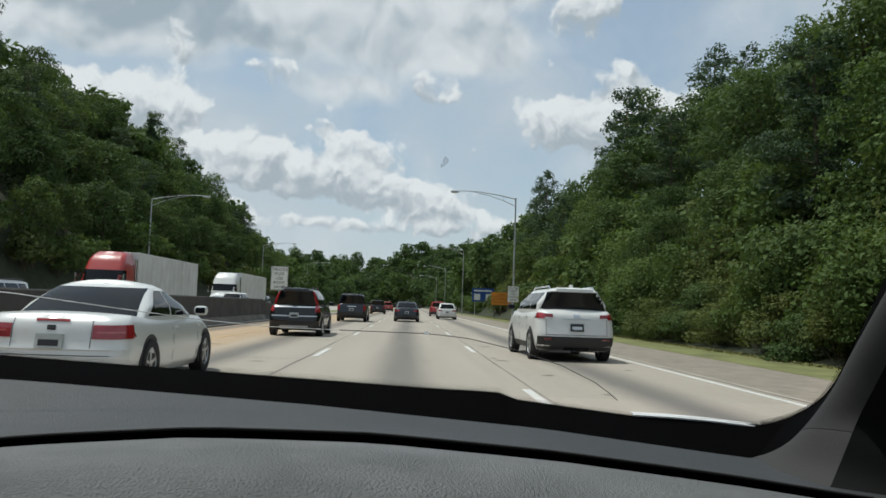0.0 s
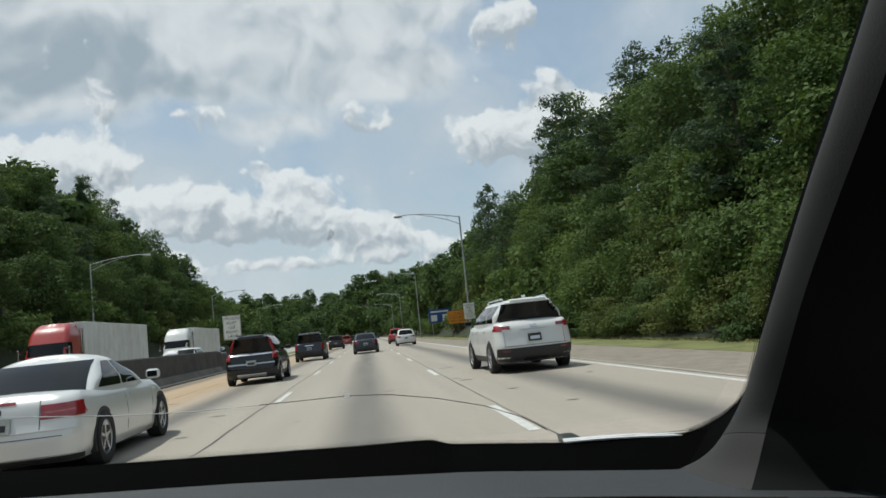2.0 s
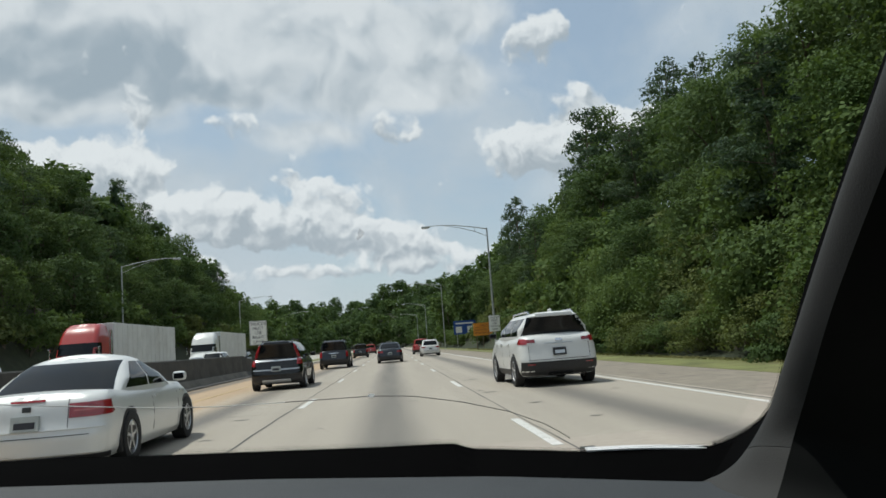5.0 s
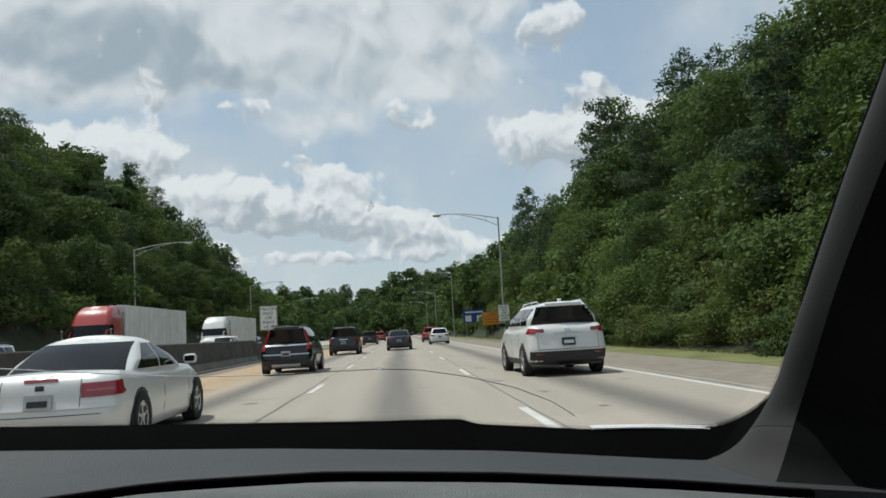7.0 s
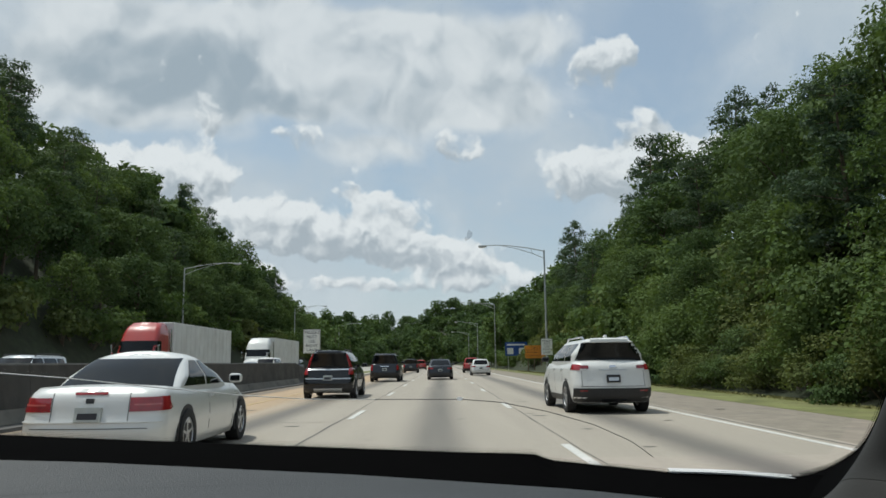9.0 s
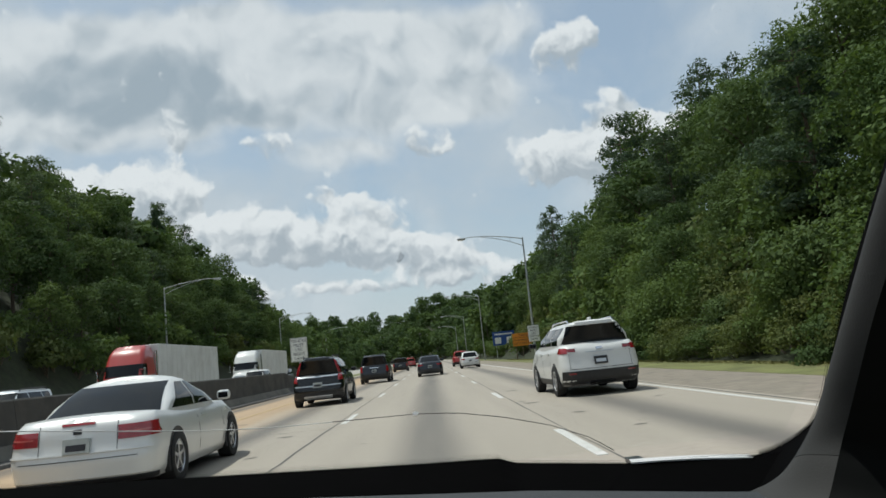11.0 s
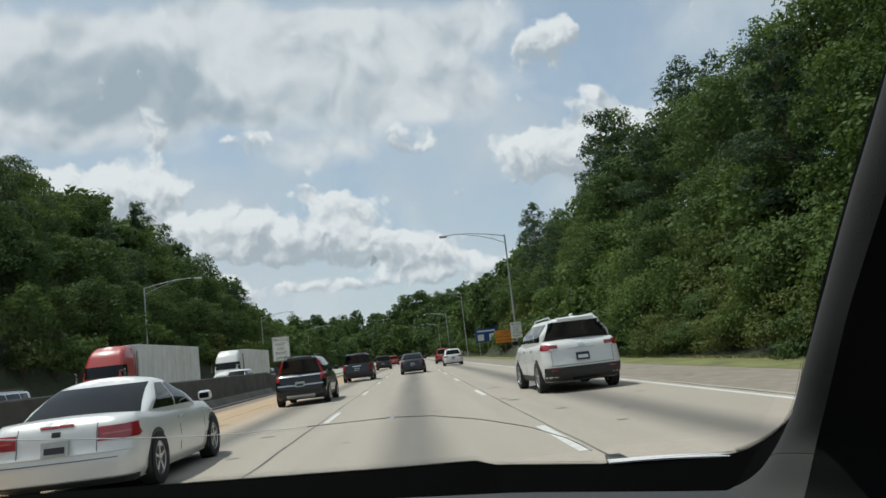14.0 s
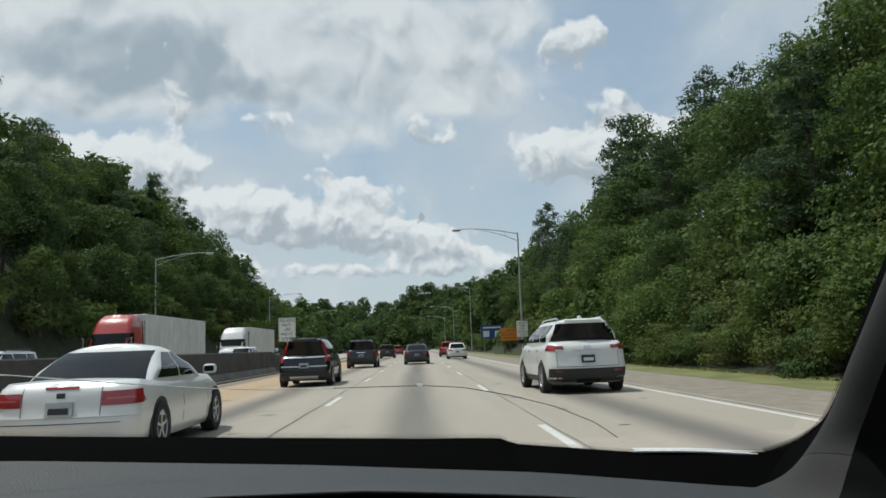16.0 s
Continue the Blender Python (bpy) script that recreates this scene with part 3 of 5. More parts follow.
strip("median_grass", [-11.6, -10.2, -8.75], [0.03, 0.22, 0.12], BARRIER_END + 0.6, 330, 4, M_GRASS_LOW, "mown green grass median behind the barrier's end", "grass", 0.1)
strip("oncoming_shoulder", [-11.6, -9.45], [0.002, 0.002], -60, BARRIER_END + 0.6, 8, M_SHOULDER, "asphalt shoulder behind the barrier", "shoulder", 0.1)
# Copies of the pillar trim: flank darkened for shade, foot lightened for sun.
P_TRIM_SHADED = surface("pillar_trim_shaded", (0.011, 0.012, 0.0115), 0.9, vary=0.1, scale=12, spec=0.1)
P_TRIM_LIT = surface("trim_lit", (0.025, 0.025, 0.0235), 0.85, vary=0.1, scale=12, bump=0.08, bump_scale=400)

# ---- trees ----
def leaves(lobes, count, size, seed, droop=0.0, fill=0.25, flat_leaf=1.0, corners=3):
    """A crown: many small leaf sprays on uneven lobes (centre, radii), with gaps between."""
    r = np.random.RandomState(seed)
    w = np.array([lb[3] * lb[4] + lb[4] * lb[5] + lb[3] * lb[5] for lb in lobes])
    pick = r.choice(len(lobes), count, p=w / w.sum())
    L = np.array(lobes)[pick]
    d = r.normal(size=(count, 3))
    d /= np.linalg.norm(d, axis=1)[:, None]
    d[:, 2] = np.where(d[:, 2] < -0.55, -d[:, 2], d[:, 2])
    rad = np.where(r.rand(count) < fill, r.uniform(0.35, 0.85, count), r.uniform(0.82, 1.12, count))
    # clumps: push the sprays in and out by direction, so that the outline is uneven
    bump = 1 + 0.16 * np.sin(d[:, 0] * 7 + L[:, 0] * 3) * np.sin(d[:, 1] * 6 + 1.7) + 0.12 * np.sin(d[:, 2] * 9 + L[:, 1] * 2)
    c = L[:, :3] + d * L[:, 3:6] * (rad * bump)[:, None]
    c[:, 2] -= droop * (1 - d[:, 2]) * 0.3
    n = d + r.normal(scale=0.55, size=(count, 3))
    n[:, 2] += 0.35
    n /= np.linalg.norm(n, axis=1)[:, None]
    a = np.cross(n, r.normal(size=(count, 3)))
    a /= np.linalg.norm(a, axis=1)[:, None]
    b = np.cross(n, a)
    s = size * r.uniform(0.55, 1.35, count)[:, None]
    e = s * r.uniform(0.35, 0.75, count)[:, None] * flat_leaf
    fold = n * s * r.uniform(-0.25, 0.25, count)[:, None]
    if corners == 3:
        v = np.empty((count, 3, 3))
        v[:, 0], v[:, 1], v[:, 2] = c - a * s, c + a * s * 0.75 + b * e * 1.25 + fold, c + a * s * 0.45 - b * e * 1.25 - fold
        return v.reshape(-1, 3), np.arange(count * 3).reshape(-1, 3)
    v = np.empty((count, 4, 3))
    v[:, 0], v[:, 1], v[:, 2], v[:, 3] = c - a * s, c + b * e + fold, c + a * s * 0.9, c - b * e + fold
    return v.reshape(-1, 3), np.arange(count * 4).reshape(-1, 4)


def fast_mesh(name, v, f, material):
    me = bpy.data.meshes.new(name)
    me.vertices.add(len(v))
    me.vertices.foreach_set("co", np.asarray(v, dtype=np.float32).ravel())
    me.loops.add(f.size)
    me.loops.foreach_set("vertex_index", f.ravel().astype(np.int32))
    me.polygons.add(len(f))
    me.polygons.foreach_set("loop_start", (np.arange(len(f)) * f.shape[1]).astype(np.int32))
    me.update(calc_edges=True)
    me.materials.append(material)
    return me


def broadleaf(seed, h, w, count, size, material, low=0.12):
    """A broad-crowned tree: tapered trunk, limbs, crown of leaf sprays."""
    r = random.Random(seed)
    trunk = tube([(0, 0, -0.6), (0.05, 0, h * 0.2), (r.uniform(-.3, .3), r.uniform(-.3, .3), h * 0.5), (r.uniform(-.5, .5), r.uniform(-.5, .5), h * 0.8)], [0.26 * h / 12, 0.2 * h / 12, 0.13 * h / 12, 0.04], 7)
    limbs, lobes = [], []
    for i in range(11):
        z = h * (low + 0.16 + 0.62 * i / 11)
        a = i * 2.4 + r.uniform(-0.4, 0.4)
        k = math.sin(math.pi * min(1, max(0.1, (z / h - low) / (1.05 - low)))) ** 0.7
        rr = w * k * r.uniform(0.45, 0.72)
        tip = (rr * math.cos(a), rr * math.sin(a), z + rr * 0.25)
        limbs.append(tube([(0, 0, z - rr * 0.4), (tip[0] * 0.5, tip[1] * 0.5, z), tip], [0.09, 0.06, 0.02], 5))
        lobes.append((*tip, w * r.uniform(0.36, 0.55), w * r.uniform(0.36, 0.55), h * r.uniform(0.09, 0.15)))
    lobes.append((0, 0, h * 0.9, w * 0.4, w * 0.4, h * 0.12))
    lobes.append((0, 0, h * 0.55, w * 0.6, w * 0.6, h * 0.3))
    t = thing("tree", "broad-leaved green tree on the wooded roadside slope", "tree")
    part("trunk", join(trunk, *limbs), M_BARK, t, smooth=True)
    v, f = leaves(lobes, count, size, seed)
    part("crown", fast_mesh("crown", v, f, material), material, t)
    return t


def pine(seed, h, w, count, size):
    """A tall pine: bare lower trunk, tiers of drooping needle sprays with gaps."""
    r = random.Random(seed)
    trunk = tube([(0, 0, -0.6), (0.1, 0, h * 0.4), (r.uniform(-.3, .3), 0, h * 0.97)], [0.22, 0.17, 0.03], 7)
    limbs, lobes = [], []
    for i in range(20):
        f = i / 19
        z = h * (0.30 + 0.66 * f)
        a = i * 2.6 + r.uniform(-0.5, 0.5)
        rr = w * (0.42 + 0.70 * (1 - f) ** 0.8) * r.uniform(0.45, 1.1)
        tip = (rr * math.cos(a), rr * math.sin(a), z + 0.12 * rr)
        limbs.append(tube([(0, 0, z), tip], [0.06, 0.015], 4))
        lobes.append((tip[0] * 0.72, tip[1] * 0.72, tip[2] + 0.1, rr * 0.5 + 0.25, rr * 0.5 + 0.25, h * 0.030 + 0.25))
    lobes.append((0, 0, h * 0.98, 0.35, 0.35, h * 0.04))
    t = thing("pine_tree", "tall dark green pine standing on the wooded slope", "tree")
    part("trunk", join(trunk, *limbs), M_BARK, t, smooth=True)
    v, f = leaves(lobes, count, size, seed, droop=0.2, fill=0.5, flat_leaf=0.55)
    part("crown", fast_mesh("crown", v, f, M_LEAF[2]), M_LEAF[2], t)
    return t


def shrub(seed, h, w, count, size, material):
    r = random.Random(seed)
    lobes = [(w * r.uniform(-.55, .55), w * r.uniform(-.55, .55), h * r.uniform(0.2, 0.72), w * r.uniform(.3, .5), w * r.uniform(.3, .5), h * r.uniform(.18, .32)) for _ in range(9)]
    t = thing("bush", "leafy green bush at the foot of the slope", "bush")
    part("stems", join(*[tube([(0, 0, -0.3), (lb[0] * .6, lb[1] * .6, lb[2] * .6), lb[:3]], [0.05, 0.03, 0.01], 4) for lb in lobes[:6]]), M_BARK, t)
    v, f = leaves(lobes, count, size, seed, fill=0.3, corners=4 if size < 0.2 else 3)
    part("foliage", fast_mesh("foliage", v, f, material), material, t)
    return t


near_kinds = [broadleaf(11, 12, 4.2, 9500, 0.15, M_LEAF[0]), broadleaf(12, 14, 4.6, 10000, 0.16, M_LEAF[1]), broadleaf(13, 11, 4.6, 9500, 0.15, M_LEAF[0]),
              pine(21, 16, 3.4, 9000, 0.20), pine(22, 18, 3.6, 9000, 0.20)]
mid_kinds = [broadleaf(14, 12, 4.4, 5400, 0.205, M_LEAF[0]), broadleaf(15, 14, 4.6, 5400, 0.21, M_LEAF[1]), broadleaf(16, 11, 4.6, 5200, 0.205, M_LEAF[0]),
             pine(23, 16, 3.6, 4600, 0.24), pine(24, 18, 3.8, 4600, 0.24)]
shrub_kinds = [shrub(31, 3.6, 3.0, 5200, 0.105, M_LEAF[3]), shrub(32, 4.6, 3.4, 5400, 0.11, M_LEAF[1]), shrub(33, 3.0, 3.2, 5000, 0.105, M_LEAF[0])]
low_kinds = [shrub(34, 3.6, 3.2, 1300, 0.22, M_LEAF[3]), shrub(35, 4.4, 3.4, 1300, 0.22, M_LEAF[1])]
rt = random.Random(77)
used = set()


def spot_for(x, y, size):
    return pose(x, y, land(x, y) - 0.1, rt.uniform(-3, 3), rt.uniform(-3, 3), rt.uniform(0, 360)) @ Matrix.Diagonal((size, size, size * rt.uniform(0.9, 1.12), 1))


def plant(kind, x, y, size=1.0, group="trees on the slope"):
    m = spot_for(x, y, size)
    if kind.name in used:
        kind = copy_thing(kind, pose(0, 0, 0))
    used.add(kind.name)
    kind.matrix_basis = m
    return tagged(kind, group=group)


def rows_of_trees(side, x0, rows, dx, y0, y1, dy, kinds, weights, size, put=plant):
    for k in range(rows):
        y = y0 + rt.uniform(0, dy)
        while y < y1:
            x = side * (x0 + dx * k + rt.uniform(-0.35, 0.35) * dx)
            put(rt.choices(kinds, weights)[0], x + bend_x(y), y, size * rt.uniform(0.72, 1.2) * (1 - 0.12 * (k == 0)))
            y += dy * rt.uniform(0.75, 1.3)


# right slope
def thicket(x0, spread, y0, y1, step, lo, hi, fine_to, sign_gap=False):
    y = y0
    while y < y1:
        if not (sign_gap and (84 < y < 101 or 112 < y < 129)):
            plant(rt.choice(shrub_kinds if y < fine_to else low_kinds), x0 + rt.uniform(-spread, spread), y, rt.uniform(lo, hi), "bushes along the road")
        y += step * rt.uniform(0.8, 1.25)


thicket(11.9, 0.30, 8, 60, 1.7, 0.42, 0.64, 48)
thicket(12.3, 0.4, 60, 150, 3.0, 0.55, 0.85, 48, True)
thicket(13.2, 0.4, 9, 60, 2.6, 0.55, 0.8, 48)
thicket(16.1, 0.6, 9, 62, 3.0, 0.8, 1.15, 40)
thicket(14.4, 0.7, 9, 112, 3.0, 0.75, 1.1, 48, True)
thicket(18.0, 0.9, 9, 75, 3.6, 0.95, 1.35, 40)
rows_of_trees(1, 15.8, 1, 5, 20, 62, 6.2, near_kinds, (3, 3, 3, 0.4, 0.2), 0.62)
rows_of_trees(1, 20.5, 2, 5.5, 14, 62, 6.0, near_kinds, (3, 3, 3, 1.2, 1), 0.80)
rows_of_trees(1, 31.0, 2, 7, 14, 62, 7.0, near_kinds, (2, 1, 2, 3, 3), 0.88)
rows_of_trees(1, 15.8, 1, 5, 62, 130, 6.2, mid_kinds, (3, 3, 3, 0.4, 0.2), 0.62)
rows_of_trees(1, 20.5, 2, 5.5, 62, 130, 6.0, mid_kinds, (3, 3, 3, 1.2, 1), 0.85)
rows_of_trees(1, 31.0, 2, 7, 62, 130, 7.0, mid_kinds, (2, 1, 2, 3, 3), 0.95)
# left slope, beyond the oncoming road
for y in range(28, 190, 5):
    plant(rt.choice(low_kinds), -30.4 + rt.uniform(-1.4, 0.5), y + rt.uniform(-1, 1), rt.uniform(0.8, 1.3), "bushes along the road")
rows_of_trees(-1, 33.0, 1, 5, 40, 190, 5.6, mid_kinds, (3, 3, 3, 0.4, 0.2), 0.75)
rows_of_trees(-1, 37.5, 1, 5, 45, 185, 5.4, mid_kinds, (3, 2, 3, 1.5, 1), 0.9)
rows_of_trees(-1, 43.0, 2, 6, 50, 185, 6.4, mid_kinds, (2, 2, 2, 1.5, 1.5), 0.92)
rows_of_trees(-1, 58.0, 3, 7.5, 62, 120, 7.0, mid_kinds, (2, 2, 2, 2, 2), 1.05)

# the woods farther off: too many trees to count, in one piece
far_crowns, far_trunks = [[], [], []], []


def far_tree(kind, x, y, size):
    seed, tall, broad, conifer, mat = kind
    r = random.Random(rt.randint(0, 10 ** 6))
    m = np.array(spot_for(x, y, size))
    if conifer:
        lobes = [(broad * (1 - i / 7) * 0.5 * math.cos(i * 2.4), broad * (1 - i / 7) * 0.5 * math.sin(i * 2.4), tall * (0.25 + 0.11 * i), broad * (1.05 - i / 7.5) * 0.6, broad * (1.05 - i / 7.5) * 0.6, tall * 0.06) for i in range(7)]
    else:
        lobes = [(broad * r.uniform(-.5, .5), broad * r.uniform(-.5, .5), tall * r.uniform(0.12, 0.85), broad * r.uniform(.35, .6), broad * r.uniform(.35, .6), tall * r.uniform(.1, .18)) for _ in range(10)]
    v, f = leaves(lobes, 850, 0.55 if not conifer else 0.55, r.randint(0, 10 ** 6), fill=0.3, flat_leaf=1.2)
    far_crowns[mat].append(v @ m[:3, :3].T + m[:3, 3])
    tv, tf = tube([(0, 0, -0.5), (0, 0, tall * 0.8)], [0.2, 0.05], 5)
    far_trunks.append(([m[:3, :3] @ np.array(p) + m[:3, 3] for p in tv], tf))


far_kinds = [(1, 13, 5.0, False, 0), (2, 14, 5.2, False, 1), (3, 12, 5.0, False, 0), (4, 17, 3.8, True, 2)]
rows_of_trees(1, 14.0, 4, 7, 130, 430, 8.5, far_kinds, (3, 3, 3, 0.1), 0.85, far_tree)
rows_of_trees(-1, 40.0, 5, 8, 115, 190, 7.5, far_kinds, (3, 2, 3, 0.8), 1.1, far_tree)
rows_of_trees(-1, 31.0, 4, 9, 190, 420, 10.0, far_kinds, (3, 3, 3, 0.1), 0.9, far_tree)
for k in range(9):
    y = 400 + 24 * k
    x = -190 + rt.uniform(0, 8)
    while x < 130:
        c = bend_x(y)
        if y > 445 or not (c - 28 < x < c + 9):
            far_tree(rt.choices(far_kinds, (3, 3, 3, 0.02))[0], x, y + rt.uniform(-9, 9), rt.uniform(1.0, 1.7))
        x += rt.uniform(7, 11)
for k in range(170):
    y = rt.uniform(395, 520)
    x = rt.uniform(-130, 70)
    if y > 440 or not (bend_x(y) - 28 < x < bend_x(y) + 9):
        far_tree(far_kinds[k % 3], x, y, rt.uniform(0.35, 0.6))
woods = thing("far_woods", "distant dense green woods on both sides of the highway", "woods", kind="stuff")
for k, mat in enumerate(M_LEAF[:3]):
    v = np.concatenate(far_crowns[k])
    part("crowns", fast_mesh("crowns", v, np.arange(len(v)).reshape(-1, 3), mat), mat, woods)
part("trunks", join(*far_trunks), M_BARK, woods)

# grass on the verge: tufts too many to count
rg = np.random.RandomState(9)
N = 60000
gx_, gy_ = rg.uniform(8.75, 11.2, N), rg.uniform(0, 1, N) ** 1.6 * 105 + 5
hh = rg.uniform(0.012, 0.05, N) * (0.8 + 1.3 * (gx_ > 10.6))
an = rg.uniform(0, 6.28, N)
base = np.stack([gx_, gy_, np.full(N, -0.07)], 1)
dirn = np.stack([np.cos(an), np.sin(an), np.zeros(N)], 1)
lean = np.stack([rg.normal(0, .06, N), rg.normal(0, .06, N), hh], 1)
wid = (0.008 + 0.0004 * gy_)[:, None]
gvv = np.stack([base - dirn * wid, base + dirn * wid, base + dirn * wid * 0.4 + lean, base - dirn * wid * 0.4 + lean], 1).reshape(-1, 3)
zz = np.array([land(a, b) for a, b in zip(gx_, gy_)])
gvv[:, 2] += np.repeat(zz + 0.06, 4)
tagged(part("verge_grass", fast_mesh("verge_grass", gvv, np.arange(4 * N).reshape(-1, 4), M_GRASS), M_GRASS), "dry yellow-green grass along the shoulder", "grass", kind="stuff")

# ---- street lamps ----
def street_lamp(x, y, side, label):
    """A galvanised pole with a trussed arm reaching over the road and a flat cobra-head."""
    t = thing("street_lamp", label, "street lamp", pose(x, y, land(x, y)), "highway lamps")
    part("pole", tube([(0, 0, -0.1), (0, 0, 0.3), (0, 0, 11.9)], [0.13, 0.12, 0.07], 12), M_GALV, t, smooth=True)
    part("base_plate", box(-0.2, 0.2, -0.2, 0.2, -0.02, 0.06, 0.01), M_GALV, t)
    s = side
    part("arm", tube([(0, 0, 11.8), (s * 1.6, 0, 12.12), (s * 3.4, 0, 12.36), (s * 4.8, 0, 12.42), (s * 5.9, 0, 12.36)], [0.05, 0.045, 0.04, 0.038, 0.035], 8), M_GALV, t, smooth=True)
    part("brace", tube([(0, 0, 11.1), (s * 1.2, 0, 11.62), (s * 2.6, 0, 12.05), (s * 4.0, 0, 12.33)], [0.035, 0.032, 0.028, 0.025], 8), M_GALV, t, smooth=True)
    part("strut", tube([(s * 1.2, 0, 11.62), (s * 1.2, 0, 12.04)], 0.025, 6), M_GALV, t)
    part("lamp_head", box(s * 5.9 - 0.40, s * 5.9 + 0.40, -0.17, 0.17, 12.22, 12.40, 0.06), M_GALV, t)
    part("lens", box(s * 5.95 - 0.25, s * 5.95 + 0.25, -0.12, 0.12, 12.17, 12.23, 0.02), M_LAMP_CLEAR, t, "clear lamp lens")
    return t


for y in (73, 143, 213, 283):
    street_lamp(9.9, y, -1, "tall galvanised highway lamp with a trussed arm")
for y in (85, 150, 215):
    street_lamp(-28.6, y, 1, "tall galvanised highway lamp beside the oncoming road")

# ---- signs ----
M_ORANGE = surface("orange_sign", (0.75, 0.27, 0.02), 0.5, vary=0.08, scale=4)
M_SIGN_WHITE = surface("white_sign", (0.82, 0.81, 0.77), 0.5, vary=0.06, scale=4)
M_BLUE = surface("blue_sign", (0.015, 0.07, 0.28), 0.5, vary=0.1, scale=4)
M_POST = surface("wooden_post", (0.16, 0.12, 0.08), 0.9, vary=0.25, scale=8)


def writing(text, size, x, y, z, parent, material):
    """Letters facing the traffic, centred on x."""
    cu = bpy.data.curves.new("letters", "FONT")
    cu.body, cu.size, cu.align_x, cu.extrude = text, size, "CENTER", 0.002
    tmp = bpy.data.objects.new("letters", cu)
    scene.collection.objects.link(tmp)
    me = bpy.data.meshes.new_from_object(tmp.evaluated_get(bpy.context.evaluated_depsgraph_get()))
    bpy.data.objects.remove(tmp)
    me.materials.clear()
    me.materials.append(material)
    ob = new("letters", me)
    ob.parent = parent
    ob.matrix_basis = pose(x, y, z, 90, 0, 0)
    return ob


def sign(name, x, y, z0, w, h, face, label, posts, post_mat):
    t = thing(name, label, "road sign", pose(x, y, land(x, y) if x > 0 else 0.1))
    part("panel", box(-w / 2, w / 2, -0.015, 0.015, z0, z0 + h, 0.006), face, t)
    for px in posts:
        part("post", box(px - 0.05, px + 0.05, 0.02, 0.10, -0.4, z0 + h - 0.05, 0.008), post_mat, t)
    return t


so = sign("warning_sign", 12.15, 98, 1.3, 3.25, 1.6, M_ORANGE, "orange rectangular caution sign with black words on four posts", (-1.25, -0.45, 0.45, 1.25), M_POST)
for k, (word, size) in enumerate((("CAUTION", 0.36), ("MOVE CRASH VEHICLES", 0.30), ("FROM TRAVEL LANES", 0.30))):
    writing(word, size, 0, -0.018, (2.50, 1.93, 1.52)[k], so, M_INK)
part("rule", box(-1.58, 1.58, -0.022, -0.014, 2.33, 2.37), M_INK, so)
st_ = sign("lane_sign", -9.6, 57.0, 1.9, 1.25, 1.75, M_SIGN_WHITE, "white sign with black words about trucks on a steel post", (0.0,), M_GALV)
for k, word in enumerate(("TRUCKS", "MUST", "USE", "RIGHT", "LANE")):
    writing(word, 0.30, 0, -0.018, 3.32 - 0.32 * k, st_, M_INK)
part("border", join(box(-0.6, 0.6, -0.02, -0.014, 3.6, 3.625), box(-0.6, 0.6, -0.02, -0.014, 1.93, 1.955), box(-0.6, -0.58, -0.02, -0.014, 1.93, 3.62), box(0.58, 0.6, -0.02, -0.014, 1.93, 3.62)), M_INK, st_)
ts = sign("lane_sign", 9.85, 72.6, 1.9, 1.05, 1.5, M_SIGN_WHITE, "white sign with black words about trucks by a lamp pole", (0.0,), M_GALV)
for k, word in enumerate(("TRUCKS", "MUST", "USE", "RIGHT", "LANE")):
    writing(word, 0.25, 0, -0.018, 3.12 - 0.27 * k, ts, M_INK)
sb = sign("services_sign", 12.1, 126, 1.9, 3.6, 2.2, M_BLUE, "blue services sign with white panels on steel posts", (-1.3, 1.3), M_GALV)
for px in (-0.95, 0.95):
    part("logo_panel", box(px - 0.5, px + 0.5, -0.022, -0.014, 2.15, 3.15), M_SIGN_WHITE, sb)
part("text_bar", box(-1.45, 1.45, -0.022, -0.014, 3.55, 3.80), M_SIGN_WHITE, sb)

# ---- vehicles ----
def curve_at(table, t):
    """A smooth value from rows of (t, value)."""
    if t <= table[0][0]:
        return table[0][1]
    for (a, va), (b, vb) in zip(table, table[1:]):
        if t <= b:
            return va + (vb - va) * smoothstep(a, b, t) if len(table) < 3 else va + (vb - va) * (t - a) / (b - a)
    return table[-1][1]


